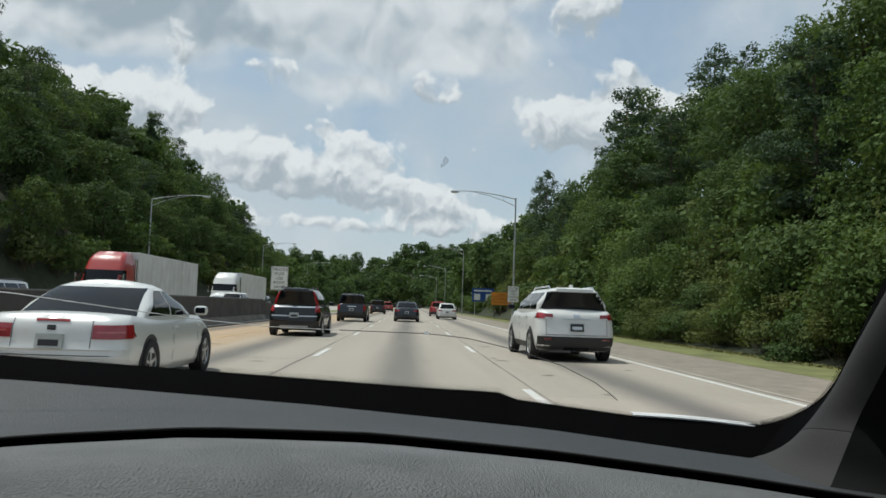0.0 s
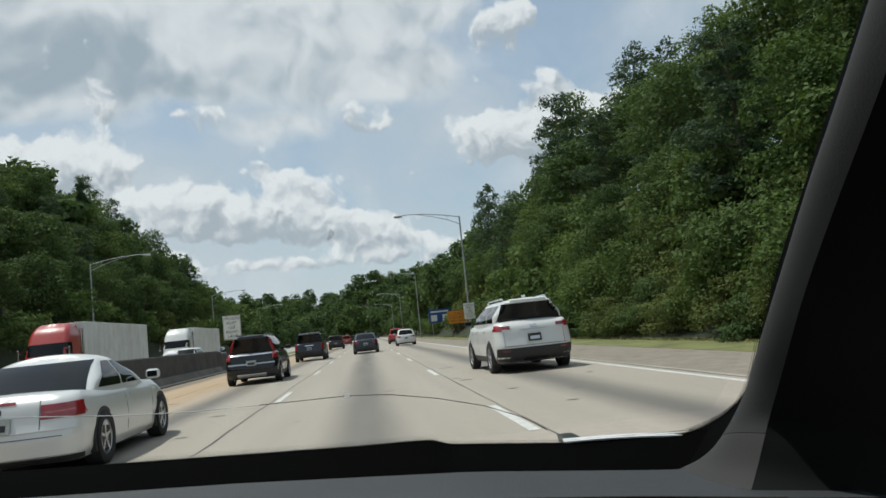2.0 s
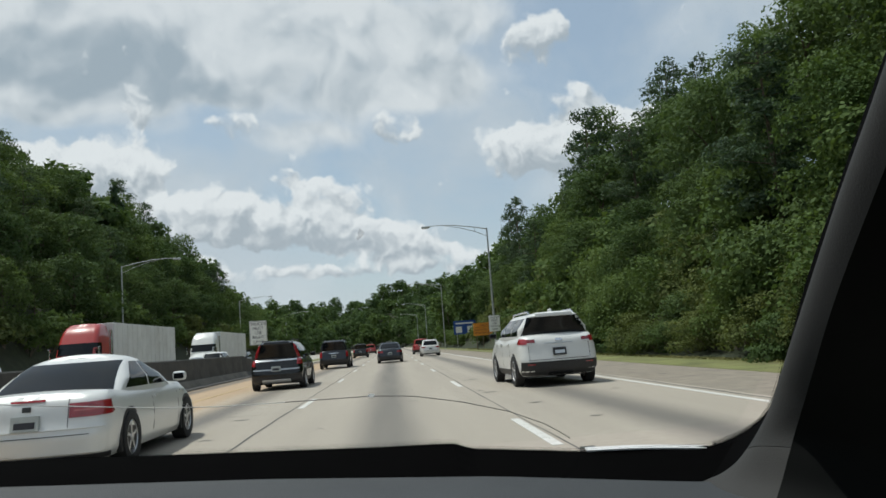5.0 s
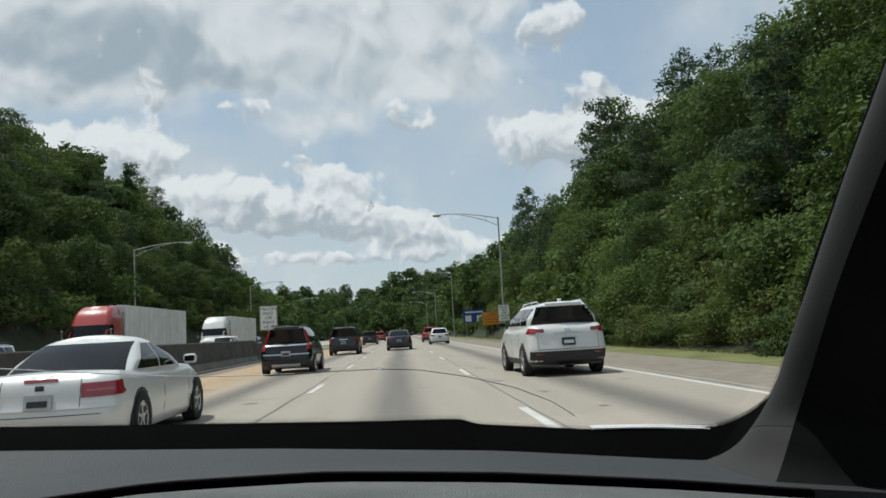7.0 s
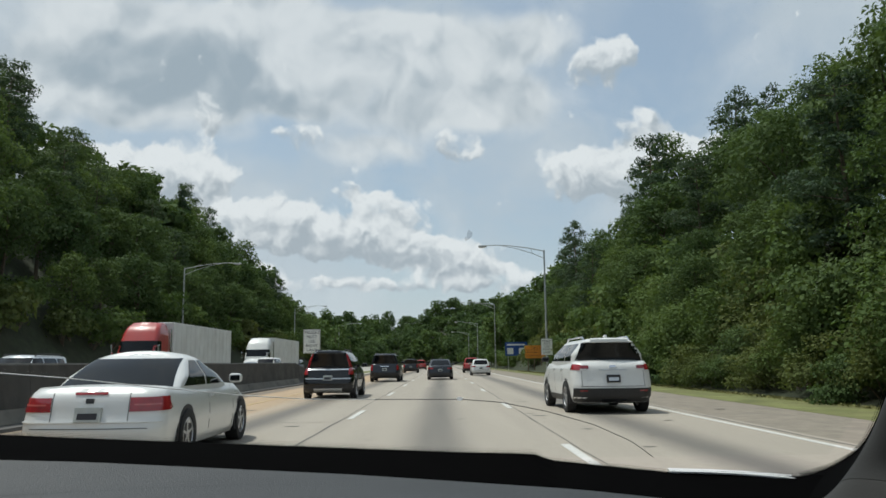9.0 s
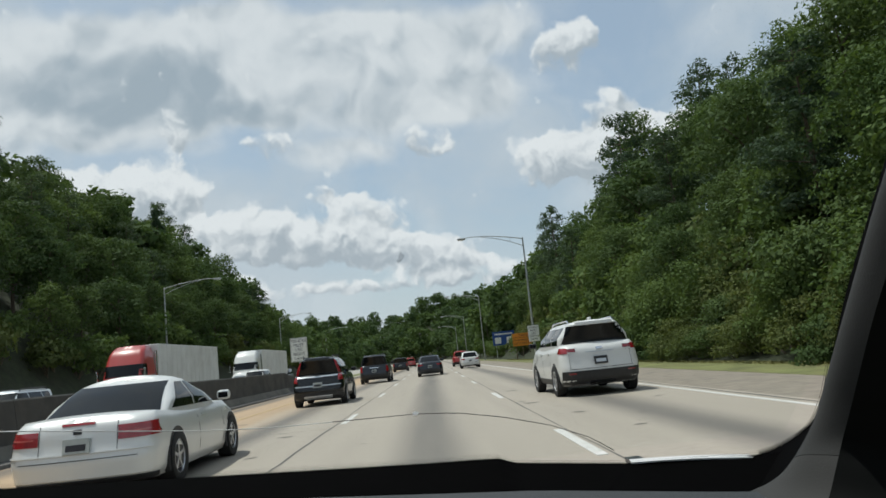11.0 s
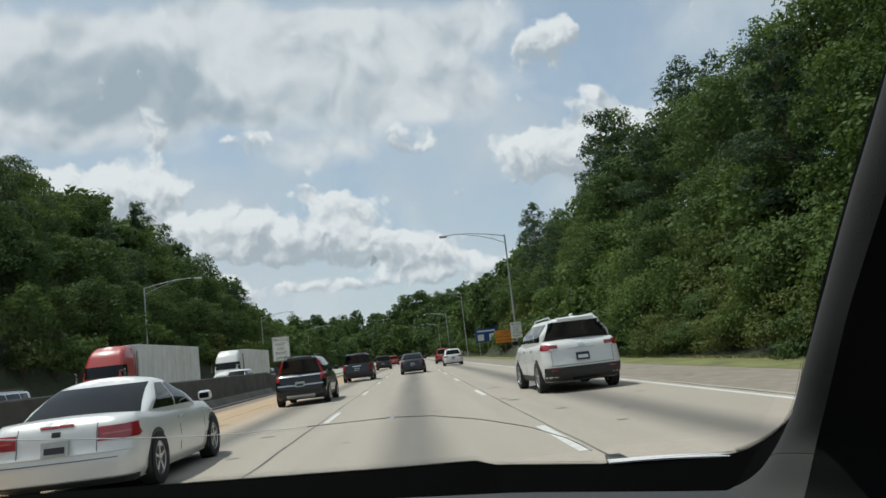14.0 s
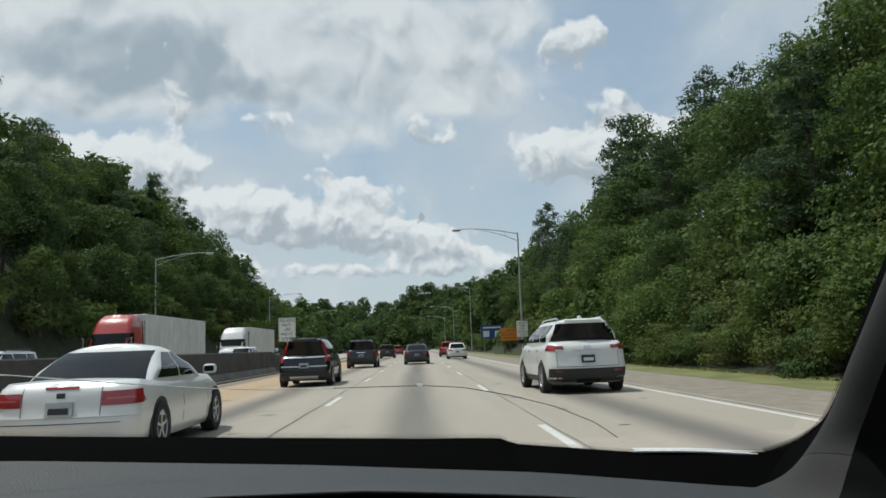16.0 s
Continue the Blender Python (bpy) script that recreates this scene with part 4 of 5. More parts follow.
class Shell:
    """A closed side of a car, ring upon ring: half width, rear and front end by height; round corners; a crowned lid.
    A place on a ring is an angle: the rear to -1.0, the rear corner to -0.6, the flank to 0.6, the front corner to 1.0, then the nose."""

    def __init__(self, half, rear, front, top, bottom, radius, crown, bow=(0.07, 0.16), barrel=0.03):
        self.half, self.rear, self.front, self.top, self.bottom, self.radius, self.crown = half, rear, front, top, bottom, radius, crown
        self.bow, self.barrel = bow, barrel

    def ends(self, h):
        hw = curve_at(self.half, h)
        return hw, min(self.radius[0], hw * 0.8), min(self.radius[1], hw * 0.8), curve_at(self.rear, h), curve_at(self.front, h)

    def at(self, th, h):
        side = 1
        if th > math.pi / 2:
            th, side = math.pi - th, -1
        elif th < -math.pi / 2:
            th, side = -math.pi - th, -1
        hw, r0, r1, y0, y1 = self.ends(h)
        b0, b1 = self.bow
        q = math.pi / 2
        if th <= -1.0:
            x = (th + q) / (q - 1.0) * (hw - r0)
            y = y0 + b0 * (x / hw) ** 2
        elif th < -0.6:
            f = (th + 1.0) / 0.4 * q
            x, y = hw - r0 + r0 * math.sin(f), y0 + b0 * ((hw - r0) / hw) ** 2 + r0 * (1 - math.cos(f))
        elif th <= 0.6:
            s0, s1 = y0 + b0 * ((hw - r0) / hw) ** 2 + r0, y1 - b1 * ((hw - r1) / hw) ** 2 - r1
            k = (th + 0.6) / 1.2
            x, y = hw, s0 + (s1 - s0) * k
        elif th < 1.0:
            f = (th - 0.6) / 0.4 * q
            x, y = hw - r1 + r1 * math.cos(f), y1 - b1 * ((hw - r1) / hw) ** 2 - r1 * (1 - math.sin(f))
        else:
            x = (q - th) / (q - 1.0) * (hw - r1)
            y = y1 - b1 * (x / hw) ** 2
        k = 2 * (y - y0) / max(1e-6, y1 - y0) - 1
        x *= 1 - self.barrel * k * k
        zt = curve_at(self.top, y) if isinstance(self.top, list) else self.top
        return Vector((side * x, y, self.bottom + h * (zt - self.bottom)))

    def angle_y(self, y, h):
        hw, r0, r1, y0, y1 = self.ends(h)
        s0, s1 = y0 + self.bow[0] * ((hw - r0) / hw) ** 2 + r0, y1 - self.bow[1] * ((hw - r1) / hw) ** 2 - r1
        if y < s0:
            return -1.0 + 0.4 * math.acos(max(0, min(1, (1 - (y - s0 + r0) / r0)))) / (math.pi / 2)
        if y > s1:
            return 0.6 + 0.4 * math.asin(max(0, min(1, (y - s1) / r1))) / (math.pi / 2)
        return -0.6 + 1.2 * (y - s0) / (s1 - s0)

    def angle_x(self, x, h, rear=True):
        hw, r0, r1, y0, y1 = self.ends(h)
        r = r0 if rear else r1
        a = abs(x)
        if a <= hw - r:
            th = math.pi / 2 - a / (hw - r) * (math.pi / 2 - 1.0)
        else:
            th = 1.0 - 0.4 * math.asin(min(1, (a - hw + r) / r)) / (math.pi / 2)
        if x < 0:
            th = math.pi - th
        return -th if rear else th

    def out(self, th, h, off):
        p = self.at(th, h)
        d = 0.004
        n = (self.at(th + d, h) - self.at(th - d, h)).cross(self.at(th, min(1, h + 0.02)) - self.at(th, max(0, h - 0.02)))
        if n.length < 1e-9:
            n = Vector((p.x, 0, 0))
        n.normalize()
        return p + n * off

    def shell(self, nh=16):
        q = math.pi / 2
        right = [-q + (q - 1.0) * i / 6 for i in range(6)] + [-1.0 + 0.4 * i / 7 for i in range(7)] + [-0.6 + 1.2 * i / 24 for i in range(24)]
        right += [0.6 + 0.4 * i / 7 for i in range(7)] + [1.0 + (q - 1.0) * i / 6 for i in range(7)]
        ths = right + [math.pi - t for t in right[-2:0:-1]]
        nt = len(ths)
        v, f = [], []
        for j in range(nh + 1):
            for th in ths:
                v.append(self.at(th, j / nh))
        for j in range(nh):
            for i in range(nt):
                k = (i + 1) % nt
                f.append((j * nt + i, j * nt + k, (j + 1) * nt + k, (j + 1) * nt + i))
        # lid: strips across between mirrored points
        k = 8
        base = len(v)
        for th in right:
            a, b = self.at(th, 1), self.at(math.pi - th, 1)
            for m in range(k + 1):
                p = a.lerp(b, m / k)
                w = abs(a.x) / max(1e-6, curve_at(self.half, 1))
                p.z += self.crown * (1 - (2 * m / k - 1) ** 2) * min(1, w)
                v.append(p)
        for i in range(len(right) - 1):
            for m in range(k):
                f.append((base + i * (k + 1) + m, base + (i + 1) * (k + 1) + m, base + (i + 1) * (k + 1) + m + 1, base + i * (k + 1) + m + 1))
        bm = bmesh.new()
        bv = [bm.verts.new(p) for p in v]
        for q in f:
            if len(set(q)) > 2:
                bm.faces.new([bv[i] for i in q])
        bmesh.ops.remove_doubles(bm, verts=bm.verts[:], dist=0.0008)
        bmesh.ops.recalc_face_normals(bm, faces=bm.faces[:])
        return bm

    def patch(self, a0, a1, h0, h1, off, nu=8, nv=5, depth=0.012):
        """A piece that lies on the shell: a0 and a1 give the ring angle at height h."""
        o, s = [], []
        for i in range(nu + 1):
            for j in range(nv + 1):
                h = h0 + (h1 - h0) * j / nv
                th = a0(h) + (a1(h) - a0(h)) * i / nu
                o.append(self.out(th, h, off))
                s.append(self.out(th, h, off - depth))
        k = len(o)
        f = [(i * (nv + 1) + j, (i + 1) * (nv + 1) + j, (i + 1) * (nv + 1) + j + 1, i * (nv + 1) + j + 1) for i in range(nu) for j in range(nv)]
        rim = [i * (nv + 1) for i in range(nu + 1)] + [nu * (nv + 1) + j for j in range(1, nv + 1)] + [i * (nv + 1) + nv for i in range(nu - 1, -1, -1)] + [j for j in range(nv - 1, 0, -1)]
        e = [(rim[i - 1], rim[i], rim[i] + k, rim[i - 1] + k) for i in range(len(rim))]
        return o + s, f + e

    def side(self, y0, y1, h0, h1, off, right=True, slant0=0.0, slant1=0.0, **kw):
        def a(y, sl):
            def g(h):
                th = self.angle_y(y + sl * (h - h0) / max(1e-6, h1 - h0), h)
                return th if right else math.pi - th
            return g
        return self.patch(a(y0, slant0), a(y1, slant1), h0, h1, off, **kw)

    def back(self, x0, x1, h0, h1, off, rear=True, taper=1.0, **kw):
        def a(x):
            return lambda h: self.angle_x(x * (1 + (taper - 1) * (h - h0) / max(1e-6, h1 - h0)), h, rear)
        return self.patch(a(x0), a(x1), h0, h1, off, **kw)


def wheel(parent, x, y, r, w, style=5):
    """A tyre with an alloy rim of spokes."""
    s = 1 if x > 0 else -1
    tyre = part("wheel", join(ring_solid(r, r * 0.66, w, 28)), M_TYRE, parent, smooth=True, m=pose(x, y, r))
    spokes = [ring_solid(r * 0.67, r * 0.60, w * 0.9, 24), ring_solid(r * 0.16, 0.0, w * 0.86, 12)]
    for k in range(style):
        a = 2 * math.pi * k / style
        v, f = box(-w * 0.36, w * 0.40, -r * 0.055, r * 0.055, r * 0.08, r * 0.64, 0.004)
        spokes.append(([Matrix.Rotation(a, 3, "X") @ Vector((p[0] * s if s < 0 else p[0], p[1], p[2])) for p in v], f))
    part("rim", join(*spokes), M_RIM, tyre, "alloy rim")
    return tyre


def ring_solid(r1, r0, w, n):
    """A ring or disc about the x axis."""
    v, f = [], []
    prof = [(-w / 2 + 0.012, r1), (w / 2 - 0.012, r1), (w / 2, r1 - 0.02 if r1 > 0.1 else r1), (w / 2 - 0.01, r0), (-w / 2 + 0.01, r0), (-w / 2, r1 - 0.02 if r1 > 0.1 else r1)]
    for k in range(n):
        a = 2 * math.pi * k / n
        for x, r in prof:
            v.append((x, r * math.cos(a), r * math.sin(a)))
    p = len(prof)
    for k in range(n):
        q = (k + 1) % n
        for j in range(p):
            f.append((k * p + j, k * p + (j + 1) % p, q * p + (j + 1) % p, q * p + j))
    return v, f


def arch(r, w, n=20):
    """A dark wheel housing: a half disc with depth, open below."""
    v, f = [], []
    for k in range(n + 1):
        a = math.pi * (-0.12 + 1.24 * k / n)
        for x in (-w / 2, w / 2):
            v.append((x, r * math.cos(a), r * math.sin(a)))
    for k in range(n):
        f.append((2 * k, 2 * k + 1, 2 * k + 3, 2 * k + 2))
    f.append(tuple(range(0, 2 * n + 2, 2)))
    f.append(tuple(range(1, 2 * n + 2, 2))[::-1])
    return v, f


def car(name, label, m, L, W, H, paint_mat, belt, deck, hood, clear=0.22, roof_rear=(0.25, 0.7), roof_front=(2.9, 3.7), wheel_r=0.34, axle=(0.85, 3.6),
        lamps="wrap", pillars=(1.35, 2.35), cladding=True, rails=False, glass=None, boot_window=(0.1, 0.86), group="", bumper_mat=None, style=5, category="car", roof_mat=None, side_range=None, plate=True, rear_glass=0.86, plate_mat=None, roof_in=0.74, crown=0.03, skirt=0.30):
    """A car whose rear stands at y = 0 and whose nose points along +y.
    belt: height under the side windows; deck and hood: height of the tail and the bonnet; roof_rear and roof_front: where the cabin's ends stand at the roof and at the belt."""
    t = thing(name, label, category, m, group)
    top = [(0.0, deck), (min(0.5, roof_rear[1]), (deck + belt) / 2 + 0.03), (roof_rear[1] + 0.25, belt), (roof_front[1] - 0.5, belt - 0.02), (roof_front[1] + 0.1, hood + 0.06), (L - 0.55, hood - 0.09), (L, hood - 0.32)]
    hb = W / 2
    body = Shell([(0, hb * 0.90), (0.12, hb * 0.965), (0.45, hb), (0.72, hb * 0.985), (0.9, hb * 0.95), (1, hb * 0.90)],
                 [(0, 0.16), (0.12, 0.03), (0.38, 0.0), (0.62, 0.05), (0.85, 0.08), (0.95, 0.12), (1, 0.2)],
                 [(0, L - 0.18), (0.15, L - 0.04), (0.45, L), (0.75, L - 0.06), (1, L - 0.2)], top, clear, (0.26, 0.38), 0.035)
    part("body", body.shell(), paint_mat, t, smooth=True)
    hw, hr = hb * 0.93, hb * roof_in
    cab = Shell([(0, hw), (0.4, hw * 0.96), (0.8, hr * 1.06), (0.93, hr * 0.98), (1, hr * 0.84)],
                [(0, roof_rear[1] - 0.02), (0.75, roof_rear[0] + 0.25 * (roof_rear[1] - roof_rear[0])), (0.93, roof_rear[0]), (1, roof_rear[0] + 0.10)],
                [(0, roof_front[1]), (0.8, roof_front[0] + 0.12 * (roof_front[1] - roof_front[0])), (0.93, roof_front[0]), (1, roof_front[0] - 0.12)], H, belt - 0.05, (0.16, 0.22), crown, (0.10, 0.22), 0.05)
    part("cabin", cab.shell(10), roof_mat or paint_mat, t, smooth=True)
    gl = glass or M_GLASS_DARK
    part("rear_window", cab.back(-hw * rear_glass, hw * rear_glass, boot_window[0], boot_window[1], 0.006, taper=(0.80 + 0.4 * (rear_glass - 0.86)) * (0.25 + roof_in / 0.74 * 0.75), nu=14), gl, t, "dark rear window", smooth=True)
    part("windscreen", cab.back(-hw * 0.88, hw * 0.88, 0.12, 0.86, 0.006, rear=False, taper=0.80), gl, t, smooth=True)
    lo, hi = side_range or (roof_rear[1] + 0.22, roof_front[1] - 0.30)
    sl0, sl1 = (roof_rear[0] - roof_rear[1]) * 0.72 + 0.12, (roof_front[0] - roof_front[1]) * 0.78
    cuts = [lo, *pillars, hi]
    for right in (True, False):
        for i, (a, b) in enumerate(zip(cuts, cuts[1:])):
            part("side_window", cab.side(a + 0.035, b - 0.035, 0.14, 0.83, 0.006, right, sl0 * 0.8 if i == 0 else 0.0, sl1 * 0.85 if i == len(cuts) - 2 else 0.0), gl, t, smooth=True)
        sx = 1 if right else -1
        for i, c in enumerate(cuts[1:]):
            part("door_seam", body.side(c - 0.008, c + 0.008, 0.2, 0.97, 0.002, right, depth=0.004, nu=1), M_TRIM_BLACK, t)
            if i < len(cuts) - 1 and i < 2:
                hy = c + (0.12 if len(pillars) > 1 else 0.15)
                part("door_handle", body.side(hy, hy + 0.20, 0.80, 0.845, 0.03, right, nu=3, nv=2, depth=0.03), paint_mat, t, smooth=True)
        my = roof_front[1] - 0.42
        part("wing_mirror", box(sx * (hb + 0.06) - 0.105, sx * (hb + 0.06) + 0.105, my, my + 0.12, belt + 0.01, belt + 0.155, 0.05), paint_mat if not cladding else M_TRIM_BLACK, t, smooth=True)
        part("mirror_glass", box(sx * (hb + 0.06) - 0.075, sx * (hb + 0.06) + 0.075, my - 0.006, my + 0.02, belt + 0.04, belt + 0.128, 0.012), gl, t, "dark mirror glass")
        if cladding:
            part("sill_cladding", body.side(axle[0] + 0.3, axle[1] - 0.3, 0.0, 0.16, 0.012, right, nu=6, nv=2), M_TRIM_BLACK, t)
        if rails:
            x = sx * hr * 0.86
            part("roof_rail", tube([(x, roof_rear[0] + 0.3, H - 0.02), (x, roof_rear[0] + 0.45, H + 0.06), (x, roof_front[0] - 0.35, H + 0.05), (x, roof_front[0] - 0.2, H - 0.02)], 0.02, 8), M_CHROME if rails == "chrome" else M_TRIM_BLACK, t, smooth=True)
        for ay in axle:
            part("wheel_arch", arch(wheel_r + 0.055, 0.30), M_TRIM_BLACK, t, m=pose(sx * (hb * 0.985 - 0.15), ay, wheel_r))
            wheel(t, sx * (hb - 0.095), ay, wheel_r, 0.22, style)
        # tail lamps
        if lamps == "tall":
            part("tail_lamp", body.back(min(sx * hb * 0.80, sx * hb * 0.985), max(sx * hb * 0.80, sx * hb * 0.985), 0.74, 0.97, 0.012), M_LAMP_RED, t, "red tail lamp", smooth=True)
            part("tail_lamp", cab.back(min(sx * hw * 0.885, sx * hw * 0.992), max(sx * hw * 0.885, sx * hw * 0.992), 0.02, 0.84, 0.016, taper=0.86 * (0.25 + roof_in / 0.74 * 0.75)), M_LAMP_RED, t, "red lamp strip beside the rear window", smooth=True)
        elif lamps == "wrap":
            part("tail_lamp", body.back(min(sx * hb * 0.56, sx * hb * 0.985), max(sx * hb * 0.56, sx * hb * 0.985), 0.70, 0.84, 0.012), M_LAMP_RED, t, "red tail lamp", smooth=True)
        elif lamps == "block":
            part("tail_lamp", body.back(min(sx * hb * 0.82, sx * hb * 0.985), max(sx * hb * 0.82, sx * hb * 0.985), 0.52, 0.92, 0.012), M_LAMP_RED, t, "red tail lamp", smooth=True)
        elif lamps == "swept":
            # a wedge that starts narrow on the tailgate and wraps round the corner, red outside, smoky inside
            part("tail_lamp", body.back(min(sx * hb * 0.80, sx * hb * 0.992), max(sx * hb * 0.80, sx * hb * 0.992), 0.80, 0.935, 0.012), M_LAMP_RED, t, "red tail lamp", smooth=True)
            lens = part("inner_tail_lamp", body.back(min(sx * hb * 0.60, sx * hb * 0.80), max(sx * hb * 0.60, sx * hb * 0.80), 0.835, 0.92, 0.012), M_LAMP_DARK, t, "smoky red inner tail lamp", smooth=True)
            part("clear_lens", body.back(min(sx * hb * 0.66, sx * hb * 0.80), max(sx * hb * 0.66, sx * hb * 0.80), 0.795, 0.835, 0.013, nv=1), M_LAMP_CLEAR, lens, "clear reversing lens", smooth=True)
            part("side_lamp", body.side(0.12, 0.50, 0.80, 0.92, 0.010, right, slant0=0.02, slant1=-0.18), M_LAMP_DARK, t, "dark red lamp on the rear wing", smooth=True)
        elif lamps == "broad":
            lens = part("tail_lamp", body.back(min(sx * hb * 0.54, sx * hb * 0.992), max(sx * hb * 0.54, sx * hb * 0.992), 0.66, 0.87, 0.012), M_LAMP_RED, t, "broad red tail lamp", smooth=True)
            part("clear_lens", body.back(min(sx * hb * 0.60, sx * hb * 0.92), max(sx * hb * 0.60, sx * hb * 0.92), 0.75, 0.775, 0.016, nv=1), M_LAMP_GLOW, lens, "pale band in the tail lamp", smooth=True)
            part("side_lamp", body.side(0.10, 0.42, 0.68, 0.86, 0.010, right, slant0=0.0, slant1=-0.12), M_LAMP_RED, t, "red lamp on the rear wing", smooth=True)
        part("headlamp", body.back(min(sx * hb * 0.60, sx * hb * 0.96), max(sx * hb * 0.60, sx * hb * 0.96), 0.60, 0.80, 0.008, rear=False), M_LAMP_CLEAR, t, "clear headlamp", smooth=True)
    part("rear_bumper", body.back(-hb * 0.96, hb * 0.96, 0.02, skirt if cladding else 0.10, 0.014, nu=14), bumper_mat or M_TRIM_BLACK, t, smooth=True)
    part("grille", body.back(-hb * 0.52, hb * 0.52, 0.42, 0.74, 0.008, rear=False), M_TRIM_BLACK, t)
    part("underbody", box(-hb * 0.8, hb * 0.8, 0.5, L - 0.5, clear - 0.04, clear + 0.1, 0.02), M_TRIM_BLACK, t)
    if plate:
        p = part("number_plate", body.back(-0.16, 0.16, 0.50, 0.50 + 0.17 / (deck - clear), 0.045, nu=3, nv=2, depth=0.05), plate_mat or M_PLATE, t, "dark framed number plate" if plate_mat else "white number plate")
        part("text_bar", body.back(-0.12, 0.12, 0.535, 0.535 + 0.075 / (deck - clear), 0.049, nu=3, nv=1, depth=0.003), P_LIGHT if plate_mat else M_INK, p)
    part("tailgate_seam", body.back(-hb * 0.80, hb * 0.80, 0.40, 0.412, 0.003, nu=10, nv=1, depth=0.004), M_TRIM_BLACK, t)
    return t, body, cab


# dark crossover in the left lane
suv, sb_, sc_ = car("suv", "dark grey compact suv with tall red tail lamps", pose(-4.0, 27.0, 0), 4.55, 1.82, 1.66, P_GREY, 1.08, 1.04, 1.00, 0.24, (0.30, 0.42), (2.75, 3.55),
                    0.345, (0.85, 3.50), "tall", (1.25, 2.25), True, True, boot_window=(0.16, 0.84), roof_in=0.66, crown=0.04)
part("bumper_guard", sb_.back(-0.50, 0.50, 0.04, 0.17, 0.022), P_LIGHT, suv, "silver lower bumper guard", smooth=True)
part("chrome_strip", sb_.back(-0.72, 0.72, 0.925, 0.965, 0.018, nu=12, nv=1), M_CHROME, suv, "chrome strip across the tailgate")
part("spoiler", sc_.back(-0.44, 0.44, 0.90, 0.955, 0.05, nu=10, nv=2, depth=0.06), P_GREY, suv, smooth=True)
part("badge", sb_.back(-0.07, 0.07, 0.915, 0.985, 0.024, nu=3, nv=2), M_CHROME, suv, "chrome badge")
for right in (True, False):
    part("window_trim", sc_.side(0.62, 3.20, 0.09, 0.125, 0.010, right, nu=12, nv=1), M_CHROME, suv, "chrome trim under the side windows")
part("bumper_crease", sb_.back(-0.80, 0.80, 0.55, 0.60, 0.02, nu=14, nv=2, depth=0.03), P_LIGHT, suv, "bright crease above the bumper", smooth=True)
part("bumper_strip", sb_.back(-0.80, 0.80, 0.44, 0.53, 0.012, nv=1), P_GREY, suv)
# dark blue van-like suv
van, vb_, vc_ = car("suv", "dark blue boxy suv with a tinted rear window", pose(-3.8, 51.0, 0), 5.1, 1.95, 1.83, P_NAVY, 1.18, 1.16, 1.12, 0.28, (0.12, 0.2), (3.1, 3.85),
                    0.39, (0.95, 4.05), "block", (1.5, 2.5), True, True)
part("chrome_strip", vb_.back(-0.3, 0.3, 0.80, 0.85, 0.014, nv=1), M_CHROME, van)
# sedan ahead in the same lane
car("sedan", "dark sedan driving ahead in the same lane", pose(-0.15, 56.0, 0), 4.8, 1.84, 1.46, P_NAVY, 0.98, 0.98, 0.90, 0.2, (1.15, 0.35), (2.7, 3.55), 0.33, (0.95, 3.75), "wrap", (1.75, 2.6), False)
# white car in the right lane, red pickup before it
car("sedan", "white hatchback car in the slow lane", pose(3.6, 72.0, 0), 4.4, 1.78, 1.5, P_WHITE, 1.0, 1.0, 0.92, 0.2, (0.5, 0.15), (2.6, 3.45), 0.32, (0.8, 3.4), "wrap", (1.4, 2.3), False)
car("suv", "red suv in the slow lane", pose(3.5, 92.0, 0), 4.8, 1.9, 1.75, P_RED, 1.12, 1.1, 1.05, 0.26, (0.2, 0.3), (2.9, 3.7), 0.36, (0.9, 3.75), "block", (1.4, 2.4), True)
car("suv", "dark suv far ahead in the fast lane", pose(-3.9, 96.0, 0), 4.7, 1.85, 1.7, P_GREY, 1.1, 1.08, 1.02, 0.25, (0.25, 0.35), (2.8, 3.6), 0.35, (0.88, 3.65), "block", (1.35, 2.3), True)
car("sedan", "dark car far ahead", pose(-0.3, 128.0, 0), 4.7, 1.84, 1.46, P_NAVY, 0.98, 0.98, 0.90, 0.2, (1.1, 0.35), (2.7, 3.5), 0.33, (0.95, 3.7), "wrap", (1.75, 2.6), False)
car("suv", "red suv far ahead in the fast lane", pose(-3.7, 136.0, 0), 4.7, 1.85, 1.7, P_RED, 1.1, 1.08, 1.02, 0.25, (0.25, 0.35), (2.8, 3.6), 0.35, (0.88, 3.65), "block", (1.35, 2.3), True)
# white suv passing in the right lane
wsuv, wb_, wc_ = car("suv", "white mid-size suv with red tail lamps and black lower bumper", pose(3.95, 18.0, 0, 0, 0, 1.5), 4.86, 1.93, 1.73, P_WHITE, 1.19, 1.18, 1.08, 0.26, (0.30, 0.46), (2.90, 3.80),
                     0.375, (0.95, 3.74), "swept", (1.40, 2.45), True, "chrome", boot_window=(0.08, 0.86), bumper_mat=M_TRIM_BLACK, rear_glass=0.95, plate_mat=M_TRIM_BLACK, roof_in=0.655, crown=0.04, skirt=0.36)
part("badge", wb_.back(-0.08, 0.08, 0.86, 0.92, 0.018, nu=3, nv=2), M_CHROME, wsuv, "chrome badge")
part("spoiler", wc_.back(-0.46, 0.46, 0.90, 0.96, 0.05, nu=10, nv=2, depth=0.06), P_WHITE, wsuv, smooth=True)
part("antenna_fin", box(-0.03, 0.03, 0.6, 0.82, 1.72, 1.84, 0.02), P_WHITE, wsuv, smooth=True)
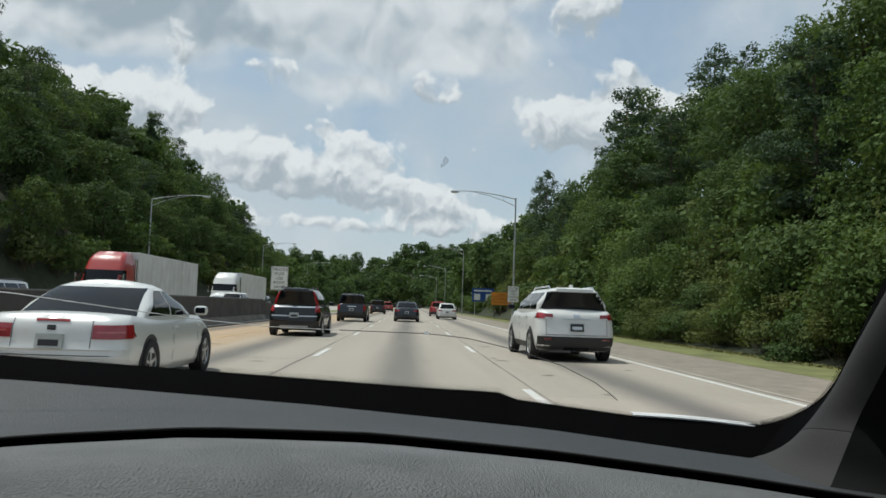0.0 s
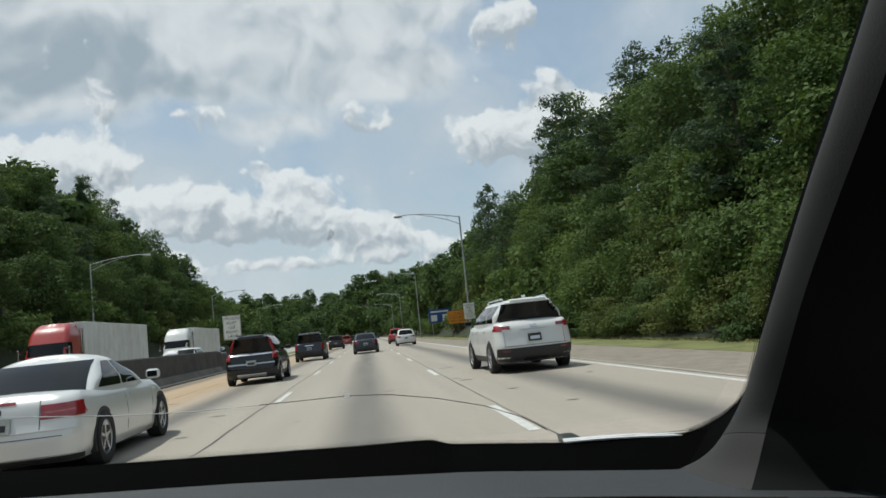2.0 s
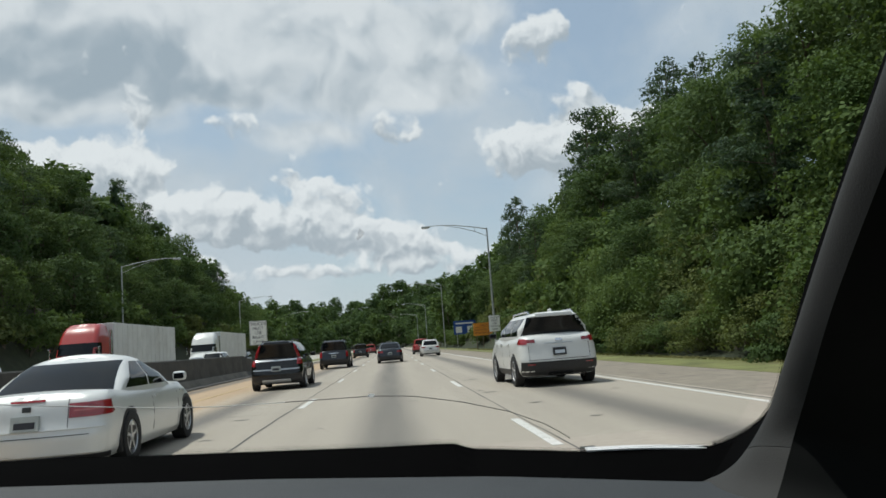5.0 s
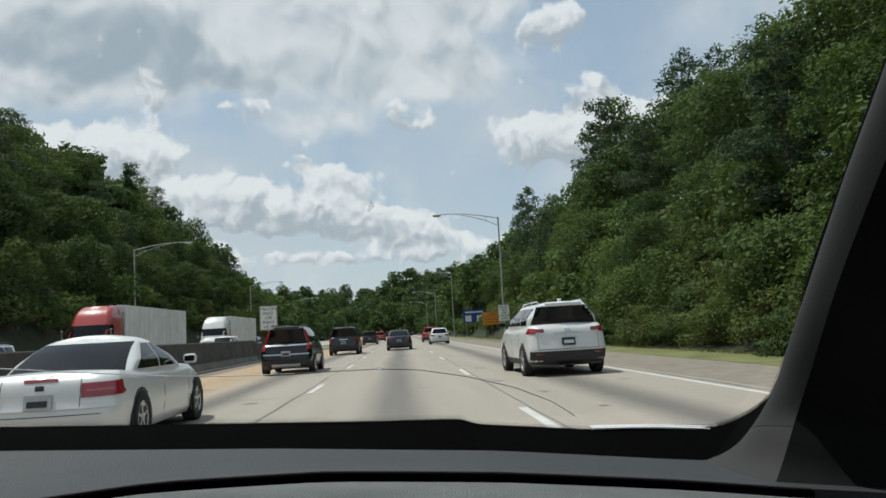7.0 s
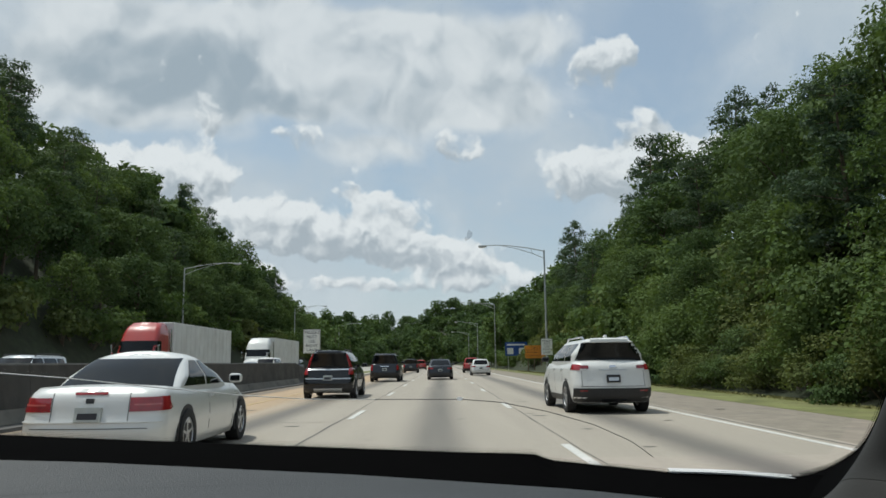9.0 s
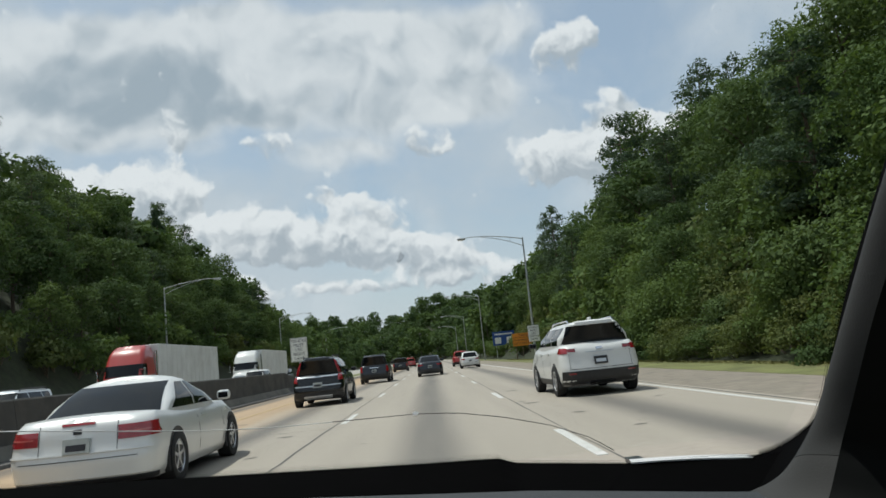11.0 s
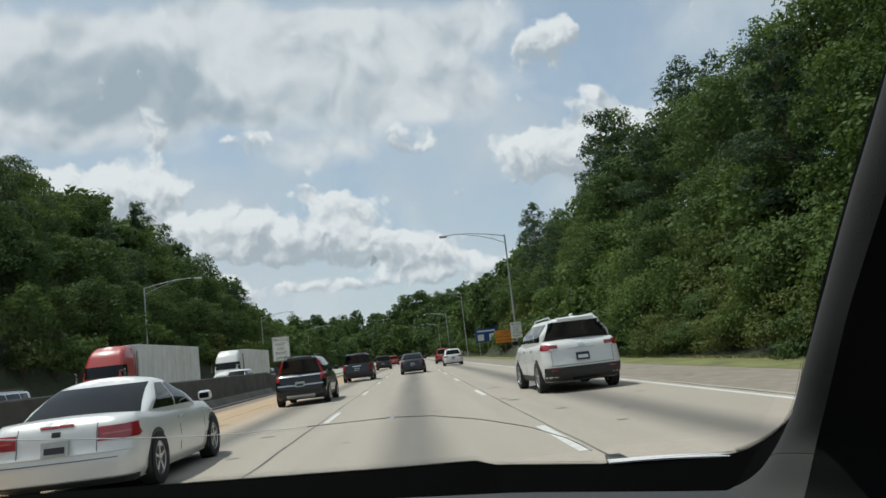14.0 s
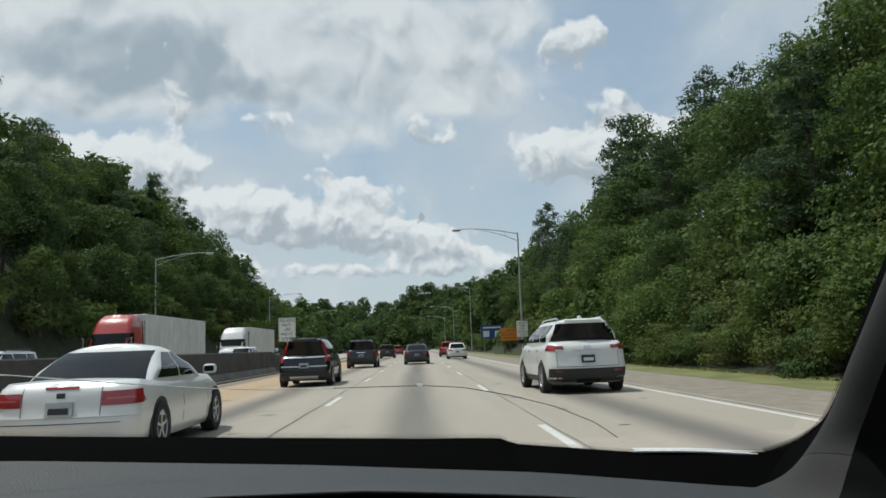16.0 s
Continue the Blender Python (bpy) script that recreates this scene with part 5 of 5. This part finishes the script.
for sx in (-1, 1):
    part("tailgate_seam", wb_.back(min(sx * 0.745, sx * 0.752), max(sx * 0.745, sx * 0.752), 0.42, 0.80, 0.004, nu=1, depth=0.005), M_TRIM_BLACK, wsuv)
    part("bumper_reflector", wb_.back(min(sx * 0.62, sx * 0.80), max(sx * 0.62, sx * 0.80), 0.28, 0.32, 0.026, nu=4, nv=1), M_LAMP_DARK, wsuv, "dark red reflector in the bumper")
part("tailgate_handle", wb_.back(-0.34, 0.34, 0.80, 0.825, 0.012, nu=8, nv=1), P_LIGHT, wsuv, "bright bar above the number plate")
part("tow_cover", wb_.back(-0.30, 0.30, 0.03, 0.10, 0.03, nu=6, nv=2), P_GREY, wsuv, smooth=True)
# white convertible in the left lane
conv, cb_, cc_ = car("convertible", "white convertible coupe with its hard roof closed", pose(-4.25, 9.3, 0, 0, 0, 0.5), 4.6, 1.80, 1.37, P_SILVER, 0.93, 0.93, 0.86, 0.17, (1.50, 0.62), (2.35, 3.45),
                     0.33, (0.98, 3.74), "broad", (1.95,), False, boot_window=(0.05, 0.88), group="", side_range=(1.02, 3.25), rear_glass=0.93, roof_in=0.70, crown=0.06)
part("bumper_crease", cb_.back(-0.86, 0.86, 0.49, 0.515, 0.02, nu=16, nv=2, depth=0.03), P_SILVER, conv, smooth=True)
for s in (-1, 1):
    part("boot_seam", cb_.back(min(s * 0.47, s * 0.478), max(s * 0.47, s * 0.478), 0.52, 0.95, 0.003, nu=1, depth=0.005), M_TRIM_BLACK, conv)
part("brake_lamp", cb_.back(-0.2, 0.2, 0.92, 0.95, 0.012, nv=1), M_LAMP_RED, conv, "thin red brake lamp on the boot")
part("badge", cb_.back(-0.05, 0.05, 0.79, 0.86, 0.016, nu=3, nv=2), M_TRIM_BLACK, conv)

# oncoming cars
car("crossover", "silver crossover on the oncoming road", pose(-15.0, 30.0, 0, 0, 0, 180), 4.5, 1.8, 1.62, P_LIGHT, 1.08, 1.05, 1.0, 0.22, (0.3, 0.45), (2.75, 3.55), 0.34, (0.85, 3.5), "wrap", (1.3, 2.25), True, True)
car("suv", "white suv on the oncoming road", pose(-15.2, 70.0, 0, 0, 0, 180), 4.9, 1.9, 1.8, P_WHITE, 1.15, 1.12, 1.08, 0.26, (0.2, 0.3), (2.95, 3.75), 0.37, (0.9, 3.8), "block", (1.4, 2.4), True)
car("suv", "dark suv on the oncoming road", pose(-18.6, 100.0, 0, 0, 0, 180), 4.9, 1.9, 1.8, P_NAVY, 1.15, 1.12, 1.08, 0.26, (0.2, 0.3), (2.95, 3.75), 0.37, (0.9, 3.8), "block", (1.4, 2.4), True)


def semi_truck(label, m, paint_mat):
    """A tractor with a sleeper cab and a white box trailer; the nose points along +y, its front at y = 0."""
    t = thing("semi_truck", label, "truck", m)
    part("hood", slab(lambda u, v: Vector(((v - 0.5) * 2 * (0.95 - 0.12 * u) , -0.15 - 1.7 * (1 - u), 1.95 - 0.42 * u * u - 0.18 * abs(2 * v - 1) ** 3)), 8, 10, (0, 0, -0.95)), paint_mat, t, smooth=True)
    cabs = Shell([(0, 1.2), (0.5, 1.22), (0.75, 1.18), (0.93, 1.05), (1, 0.9)], [(0, -4.6), (1, -4.6)], [(0, -1.75), (0.34, -1.8), (0.60, -2.25), (0.85, -2.7), (0.95, -3.1), (1, -3.4)], 3.95, 1.0, (0.2, 0.3), 0.05)
    part("cab", cabs.shell(14), paint_mat, t, smooth=True)
    part("windscreen", cabs.back(-1.05, 1.05, 0.36, 0.60, 0.01, rear=False), M_GLASS_DARK, t, smooth=True)
    for right in (True, False):
        part("side_window", cabs.side(-3.0, -2.15, 0.36, 0.60, 0.01, right), M_GLASS_DARK, t, smooth=True)
        s = 1 if right else -1
        part("mirror", box(s * 1.45 - 0.06, s * 1.45 + 0.06, -1.95, -1.8, 1.9, 2.5, 0.03), M_CHROME, t)
        part("headlamp", box(s * 0.85 - 0.16, s * 0.85 + 0.16, -0.22, -0.05, 0.95, 1.2, 0.04), M_LAMP_CLEAR, t)
        part("exhaust", tube([(s * 1.15, -4.8, 1.2), (s * 1.15, -4.8, 3.6)], 0.08, 10), M_CHROME, t, smooth=True)
        for y in (-0.95, -5.3, -6.6, -16.5, -17.8):
            wheel(t, s * 1.05, y, 0.5, 0.45, 8)
    part("grille", box(-0.62, 0.62, -0.16, 0.0, 0.75, 1.45, 0.05), M_CHROME, t, "chrome grille")
    part("bumper", box(-1.2, 1.2, -0.1, 0.16, 0.35, 0.75, 0.06), M_CHROME, t)
    part("chassis", box(-0.5, 0.5, -18.3, -0.4, 0.7, 1.0, 0.02), M_TRIM_BLACK, t)
    tr = part("trailer", box(-1.28, 1.28, -19.0, -5.0, 1.15, 4.05, 0.03), M_TRAILER, t, "white box trailer")
    for y in range(14):
        for s in (-1, 1):
            part("rib", box(s * 1.285 - 0.008, s * 1.285 + 0.008, -18.6 + y, -18.55 + y, 1.2, 4.0), M_TRAILER, tr)
    return t


M_TRAILER = surface("trailer_white", (0.62, 0.62, 0.60), 0.55, vary=0.08, scale=1.0, dirt=(0.45, 0.44, 0.41), dirt_scale=0.6)
semi_truck("red-cabbed semi truck with a white box trailer", pose(-19.0, 46.0, 0, 0, 0, 180), P_RED)
semi_truck("white-cabbed semi truck with a white box trailer", pose(-19.2, 78.0, 0, 0, 0, 180), P_WHITE)

# ---- inside the car: dashboard, pillar, windscreen ----
EZ = EYE[2]


def dash_line(table, u):
    return curve_at(table, u)


own = thing("car", "dark car with a grey dashboard and a cracked windscreen", "car")
# far edge under the windscreen, middle ledge and near ridge: height along x
BACK = [(-1.0, -0.10), (-0.46, -0.118), (-0.14, -0.136), (0.13, -0.156), (0.35, -0.181), (0.60, -0.205)]
RIDGE = [(-1.0, -0.215), (-0.62, -0.165), (-0.36, -0.141), (-0.22, -0.134), (-0.06, -0.137), (0.11, -0.149), (0.28, -0.166), (0.38, -0.178), (0.60, -0.20)]


def ridge_y(x):
    return 0.76 - 0.10 * (x / 0.6) ** 2 if x < 0 else 0.76 - 0.03 * (x / 0.5) ** 2


def far_deck(u, v):
    x = -0.95 + 1.47 * u
    y = ridge_y(x) + 0.004 + (0.94 - ridge_y(x)) * v
    z0, z1 = curve_at(RIDGE, x), curve_at(BACK, x)
    return Vector((x, y, EZ + z0 + (z1 - z0) * v - 0.006 * math.sin(math.pi * v)))


def near_pad(u, v):
    x = -0.95 + 1.52 * u
    y = ridge_y(x) - 0.005 - 0.30 * v
    z = curve_at(RIDGE, x) - 0.0030 - 0.005 * (1 - v) ** 10 + 0.006 * math.sin(math.pi * min(1, v * 1.2)) - 0.16 * max(0, v - 0.55) ** 1.6
    return Vector((x, y, EZ + z))


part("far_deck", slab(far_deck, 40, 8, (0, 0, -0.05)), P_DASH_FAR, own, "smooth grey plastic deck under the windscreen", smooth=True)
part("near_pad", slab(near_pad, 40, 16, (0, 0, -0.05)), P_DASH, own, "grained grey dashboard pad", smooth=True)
RIM_X = [-0.95 + 1.36 * i / 40 for i in range(41)]
# Thin rod drawn in place of the highlight along the deck's edge.
part("deck_lip", tube([(x, ridge_y(x) + 0.004, EZ + curve_at(RIDGE, x)) for x in RIM_X], 0.0012, 6), P_TRIM_LIT, own, "thin lip standing in for the highlight along the dashboard deck")
part("dash_gap", slab(lambda u, v: Vector((-0.95 + 1.36 * u, ridge_y(-0.95 + 1.36 * u) - 0.0005 - 0.004 * v, EZ + curve_at(RIDGE, -0.95 + 1.36 * u) - 0.001 - 0.03 * v)), 40, 1, (0, 0.003, 0)), P_FRIT, own, "black gap along the dashboard")

# windscreen: a raked pane; its black border covers the lower edge
RAKE, FOOT_Y, FOOT_Z = 0.74, 1.02, -0.128


def glass_z(y):
    return FOOT_Z + RAKE * (FOOT_Y - y)


FRIT_TOP = [(-1.0, -0.072), (-0.50, -0.098), (-0.01, -0.121), (0.088, -0.124), (0.105, -0.132), (0.27, -0.150), (0.42, -0.156), (0.60, -0.160)]


def frit(u, v):
    x = -0.95 + 1.45 * u
    top = curve_at(FRIT_TOP, x)
    y = FOOT_Y - 0.10 * v
    y_top = 1.03
    a = Vector((x, y_top, EZ + top))
    b = Vector((x * 1.0, 0.935, EZ + curve_at(BACK, x) - 0.012))
    return a.lerp(b, v)


part("glass_border", slab(frit, 60, 4, (0, 0.01, -0.02)), P_FRIT, own, "black border of the windscreen")
pane = part("windscreen", grid(lambda u, v: Vector((-0.95 + 1.42 * u, FOOT_Y - 0.62 * v, EZ + glass_z(FOOT_Y - 0.62 * v))), 2, 2), clear_glass(), own, "clear cracked windscreen")
pane.visible_shadow = False

# dots that fringe the black border
dots_v, dots_f = [], []
for row in range(3):
    r = 0.0009 - 0.0002 * row
    for i in range(440):
        x = -0.78 + 0.0029 * (i + 0.5 * (row % 2))
        if x > 0.10 and row > 1:
            continue
        c = Vector((x, 1.029, EZ + curve_at(FRIT_TOP, x) + 0.0010 + 0.0022 * row))
        k = len(dots_v)
        dots_v += [c + Vector((-r, 0, 0)), c + Vector((0, 0, -r)), c + Vector((r, 0, 0)), c + Vector((0, 0, r))]
        dots_f.append((k, k + 1, k + 2, k + 3))
tagged(part("border_dots", (dots_v, dots_f), P_FRIT, own, "fringe of tiny black dots along the glass border"), kind="stuff")

# right pillar: the rubber edge of the glass, the trim that flares into the dashboard, and its flank; sun on the foot
# and shade on the flank are in the colours
EDGE = [(0.381, 1.065, -0.162), (0.444, 1.066, -0.162), (0.473, 1.054, -0.153), (0.493, 1.028, -0.136), (0.503, 0.997, -0.113), (0.498, 0.949, -0.077), (0.484, 0.891, -0.033), (0.461, 0.797, 0.037), (0.443, 0.692, 0.115), (0.43, 0.611, 0.175), (0.417, 0.527, 0.237)]
TRIM = [(0.365, 0.965, -0.186), (0.382, 0.966, -0.188), (0.412, 0.964, -0.182), (0.438, 0.958, -0.165), (0.459, 0.947, -0.137), (0.468, 0.914, -0.097), (0.463, 0.861, -0.047), (0.45, 0.767, 0.03), (0.43, 0.662, 0.107), (0.415, 0.581, 0.162), (0.40, 0.497, 0.223)]
SIDE = [(0.381, 0.815, -0.199), (0.404, 0.816, -0.194), (0.426, 0.834, -0.175), (0.441, 0.838, -0.146), (0.452, 0.837, -0.119), (0.451, 0.809, -0.086), (0.444, 0.771, -0.052), (0.426, 0.687, 0.016), (0.408, 0.592, 0.086), (0.391, 0.511, 0.139), (0.369, 0.427, 0.189)]


def along(table, t):
    k = t * (len(table) - 1)
    i = min(int(k), len(table) - 2)
    p = [Vector(table[max(0, min(len(table) - 1, j))]) for j in (i - 1, i, i + 1, i + 2)]
    f = k - i
    return 0.5 * ((2 * p[1]) + (p[2] - p[0]) * f + (2 * p[0] - 5 * p[1] + 4 * p[2] - p[3]) * f * f + (3 * p[1] - p[0] - 3 * p[2] + p[3]) * f ** 3) + Vector((0, 0, EZ))


def pillar_face(u, v):
    p = along(TRIM, u).lerp(along(SIDE, u), v)
    return p + Vector((-0.013, -0.008, 0.006)) * math.sin(math.pi * v ** 0.8) * min(1, u * 3)


def pillar_flank(u, v):
    a = along(SIDE, u)
    return a + Vector((0.20 * v - 0.02 * v * v, -0.03 * v - 0.02 * math.sin(math.pi * v), -0.05 * v))


part("pillar_foot", slab(lambda u, v: pillar_face(0.34 * u, v), 24, 10, (0.02, 0.02, -0.01)), P_TRIM_LIT, own, "pillar trim coloured paler as if sunlit, where it flares into the dashboard", smooth=True)
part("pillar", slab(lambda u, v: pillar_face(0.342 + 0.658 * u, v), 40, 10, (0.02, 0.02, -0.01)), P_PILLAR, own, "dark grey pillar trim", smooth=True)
part("pillar_flank", slab(pillar_flank, 40, 8, (0.01, 0.03, -0.01)), P_TRIM_SHADED, own, "side of the pillar, coloured darker to stand for its shade", smooth=True)
part("pillar_seal", slab(lambda u, v: along(EDGE, u).lerp(along(TRIM, u), v * 1.04) + Vector((0, -0.001, 0)), 50, 3, (0.01, 0.012, -0.01)), P_FRIT, own, "black rubber edge of the windscreen", smooth=True)
seal_v, seal_f = [], []
for row in range(3):
    r = 0.0011 - 0.00025 * row
    for i in range(150):
        q = along(EDGE, 0.12 + 0.60 * (i + 0.5 * (row % 2)) / 150)
        q = q + Vector((-0.7, 0, 0.7 * max(0.0, 1 - i / 60))).normalized() * (0.0016 + 0.0026 * row) - Vector((0, 0.002, 0))
        k = len(seal_v)
        seal_v += [q + Vector((-r, 0, 0)), q + Vector((0, 0, -r)), q + Vector((r, 0, 0)), q + Vector((0, 0, r))]
        seal_f.append((k, k + 1, k + 2, k + 3))
tagged(part("seal_dots", (seal_v, seal_f), P_FRIT, own, "fringe of tiny black dots along the pillar"), kind="stuff")
# the rest of the car round the seats, out of view; it also keeps light out of the cabin
CX = -0.38


def outer_side(x, inward):
    return lambda u, v: Vector((x + inward * 0.10 * max(0, v - 0.6) ** 2 - inward * 0.02 * math.sin(math.pi * v), -2.2 + 4.3 * u, 0.24 + 0.68 * v))


for s, x in ((1, CX + 0.94), (-1, CX - 0.94)):
    part("side_panel", slab(outer_side(x, -s), 16, 8, (-s * 0.04, 0, 0)), P_NAVY, own, smooth=True)
    part("rear_pillar", box(x - 0.06 - 0.03 * s, x + 0.06 - 0.03 * s, -1.75, -1.45, 0.9, EZ + 0.33, 0.02), P_NAVY, own)
    part("middle_pillar", box(x - 0.05 - 0.03 * s, x + 0.05 - 0.03 * s, -0.55, -0.42, 0.9, EZ + 0.33, 0.02), P_NAVY, own)
    part("roof_rail", tube([(x - 0.06 * s, -1.7, EZ + 0.33), (x - 0.06 * s, 0.40, EZ + 0.33)], 0.035, 8), P_NAVY, own, smooth=True)
    for y in (-1.35, 1.42):
        part("wheel_arch", arch(0.39, 0.30), M_TRIM_BLACK, own, m=pose(x - s * 0.12, y, 0.33))
        wheel(own, x - s * 0.09, y, 0.33, 0.22)
part("roof", slab(lambda u, v: Vector((CX + 0.92 * (2 * u - 1), -1.75 + 2.2 * v, EZ + 0.345 + 0.03 * (1 - (2 * u - 1) ** 2) - 0.03 * (1 - v) ** 4)), 10, 10, (0, 0, -0.04)), P_NAVY, own, smooth=True)
part("bonnet", slab(lambda u, v: Vector((CX + 0.88 * (2 * u - 1) * (1 - 0.10 * v * v), 1.12 + 1.10 * v, 0.90 - 0.16 * v ** 2 - 0.05 * (2 * u - 1) ** 4)), 12, 10, (0, 0, -0.04)), P_NAVY, own, smooth=True)
part("front_bumper", slab(lambda u, v: Vector((CX + 0.92 * (2 * u - 1), 2.22 + 0.10 * math.sin(math.pi * v) - 0.22 * (2 * u - 1) ** 4, 0.24 + 0.50 * v)), 14, 6, (0, -0.05, 0)), P_NAVY, own, smooth=True)
part("tail", slab(lambda u, v: Vector((CX + 0.92 * (2 * u - 1), -2.2 - 0.10 * math.sin(math.pi * v) + 0.15 * (2 * u - 1) ** 4, 0.26 + 0.68 * v)), 14, 6, (0, 0.05, 0)), P_NAVY, own, smooth=True)
part("tail_deck", box(CX - 0.86, CX + 0.86, -2.18, -1.70, 0.90, 0.95, 0.02), P_NAVY, own)
# Plain black wall, added unseen to block light from the rear.
part("rear_wall", box(CX - 0.86, CX + 0.86, -1.76, -1.70, 0.3, EZ + 0.30, 0.01), P_FRIT, own, "unseen dark wall that closes off light from behind")
part("floor_pan", box(CX - 0.86, CX + 0.86, -2.1, 1.9, 0.22, 0.30, 0.01), P_FRIT, own)
part("driver_window", box(CX - 0.90, CX - 0.88, -1.45, 0.45, 0.92, EZ + 0.30, 0.004), M_GLASS_DARK, own)
# Out of view; its tint is set to darken the pillar flank and dashboard.
part("passenger_window", box(CX + 0.885, CX + 0.89, -1.45, 0.45, 0.92, EZ + 0.30), clear_glass("dimming_side_glass", 0.30), own, "unseen side window, tinted to dim the cabin")
part("dash_front", box(CX - 0.86, CX + 0.90, 0.40, 0.46, 0.3, EZ - 0.22, 0.02), P_FRIT, own)
part("cowl", box(CX - 0.88, CX + 0.92, 1.03, 1.16, 0.55, EZ - 0.30, 0.02), P_FRIT, own)
part("door_panel", box(CX + 0.86, CX + 0.91, -1.7, 0.72, 0.3, EZ - 0.20, 0.02), P_FRIT, own, "dark door panel")

# glare at the bonnet's edge, painted as a white strip, and the crack in the glass
glare_strip = part("wiper", slab(lambda u, v: Vector((0.264 + 0.162 * u, 1.036 - 0.011 * v, EZ - 0.1450 - 0.0105 * u - 0.0026 * v + 0.0018 * math.sin(math.pi * u))), 14, 2, (0, 0.0, -0.002)), P_WHITE, own, "white strip standing in for glare at the bonnet edge")
CRACK_PALE = [(-0.80, -0.004), (-0.64, -0.010), (-0.52, -0.020), (-0.40, -0.033), (-0.28, -0.045), (-0.20, -0.050), (-0.12, -0.051)]
CRACK_DARK = [(-0.12, -0.051), (-0.01, -0.052), (0.04, -0.056), (0.10, -0.068), (0.16, -0.085), (0.21, -0.107), (0.236, -0.126)]


def on_glass(uv):
    u, v = uv
    y = (FOOT_Z + RAKE * FOOT_Y) / (v + RAKE)
    return (u * y, y - 0.004, EZ + v * y)


M_CRACK = surface("crack_pale", (0.72, 0.72, 0.70), 0.4, vary=0.2, scale=40)
M_CHIP = surface("chip_white", (0.85, 0.85, 0.84), 0.5, vary=0.1, scale=40)
chip_mix = M_CHIP.node_tree.nodes.new("ShaderNodeBsdfTranslucent")
chip_mix.inputs["Color"].default_value = (0.95, 0.95, 0.95, 1)
M_CHIP.node_tree.links.new(chip_mix.outputs[0], M_CHIP.node_tree.nodes["Material Output"].inputs["Surface"])
M_CRACK_DARK = surface("crack_dark", (0.12, 0.11, 0.10), 0.5, vary=0.2, scale=40)


def fine_line(pts, n=24):
    out = []
    for i in range(n + 1):
        u = pts[0][0] + (pts[-1][0] - pts[0][0]) * i / n
        out.append(on_glass((u, curve_at(pts, u))))
    return out


part("crack", tube(fine_line(CRACK_PALE), [0.0004 + 0.0006 * (1 - i / 24) for i in range(25)], 5), M_CRACK, own, "pale crack across the windscreen")
part("crack", tube(fine_line(CRACK_DARK), 0.0005, 5), M_CRACK_DARK, own, "dark crack across the windscreen")
cx, cy, cz = on_glass((-0.0117, -0.0514))
part("chip", ([(cx + 0.0036 * math.cos(a) * (1 + 0.2 * math.sin(3 * a)), cy - 0.001, cz + 0.0022 * math.sin(a)) for a in np.linspace(0, 6.28, 13)[:-1]], [tuple(range(12))]), M_CHIP, own, "small white chip in the glass")


def faint(name, colour, amount):
    """Dried dirt on glass that lets most light through."""
    m, t, b = nodes(name)
    n, l = t.nodes, t.links
    b.inputs["Base Color"].default_value = (*colour, 1)
    b.inputs["Roughness"].default_value = 0.9
    tr = n.new("ShaderNodeBsdfTransparent")
    no = n.new("ShaderNodeTexNoise")
    no.inputs["Scale"].default_value, no.inputs["Detail"].default_value = 320.0, 4.0
    mr = n.new("ShaderNodeMapRange")
    l.new(no.outputs[0], mr.inputs["Value"])
    for i, v in enumerate((0.3, 0.7, amount * 0.4, amount)):
        mr.inputs[1 + i].default_value = v
    mix = n.new("ShaderNodeMixShader")
    l.new(mr.outputs[0], mix.inputs[0])
    l.new(tr.outputs[0], mix.inputs[1])
    l.new(b.outputs[0], mix.inputs[2])
    l.new(mix.outputs[0], n["Material Output"].inputs["Surface"])
    return m


# a dried smear and an insect spot on the glass
SMEAR = [(0.468, 0.145, 0.0032), (0.466, 0.132, 0.0026), (0.461, 0.118, 0.0019), (0.455, 0.105, 0.0013), (0.4525, 0.098, 0.0004), (0.4515, 0.094, 0.0012), (0.449, 0.083, 0.0010), (0.447, 0.076, 0.0022)]
sv, sf = [], []
for i, (u, v, w) in enumerate(SMEAR):
    x, y, z = on_glass((u, v))
    sv += [(x - w, y, z), (x + w, y, z)]
    if i:
        sf.append((2 * i - 2, 2 * i - 1, 2 * i + 1, 2 * i))
part("smear", (sv, sf), faint("pale_dirt", (0.75, 0.78, 0.74), 0.16), own, "pale dried smear on the windscreen").visible_shadow = False
for u, v, w, h in ((-0.006, 0.160, 0.0022, 0.0042), (-0.010, 0.154, 0.0014, 0.002)):
    x, y, z = on_glass((u, v))
    part("insect_spot", ([(x + w * math.cos(a) * (1 + 0.3 * math.sin(2 * a + 1)), y, z + h * math.sin(a) * (1 + 0.25 * math.cos(3 * a))) for a in np.linspace(0, 6.28, 15)[:-1]], [tuple(range(14))]),
         faint("insect_dirt", (0.12, 0.11, 0.10), 0.38), own, "small dark insect spot on the windscreen").visible_shadow = False
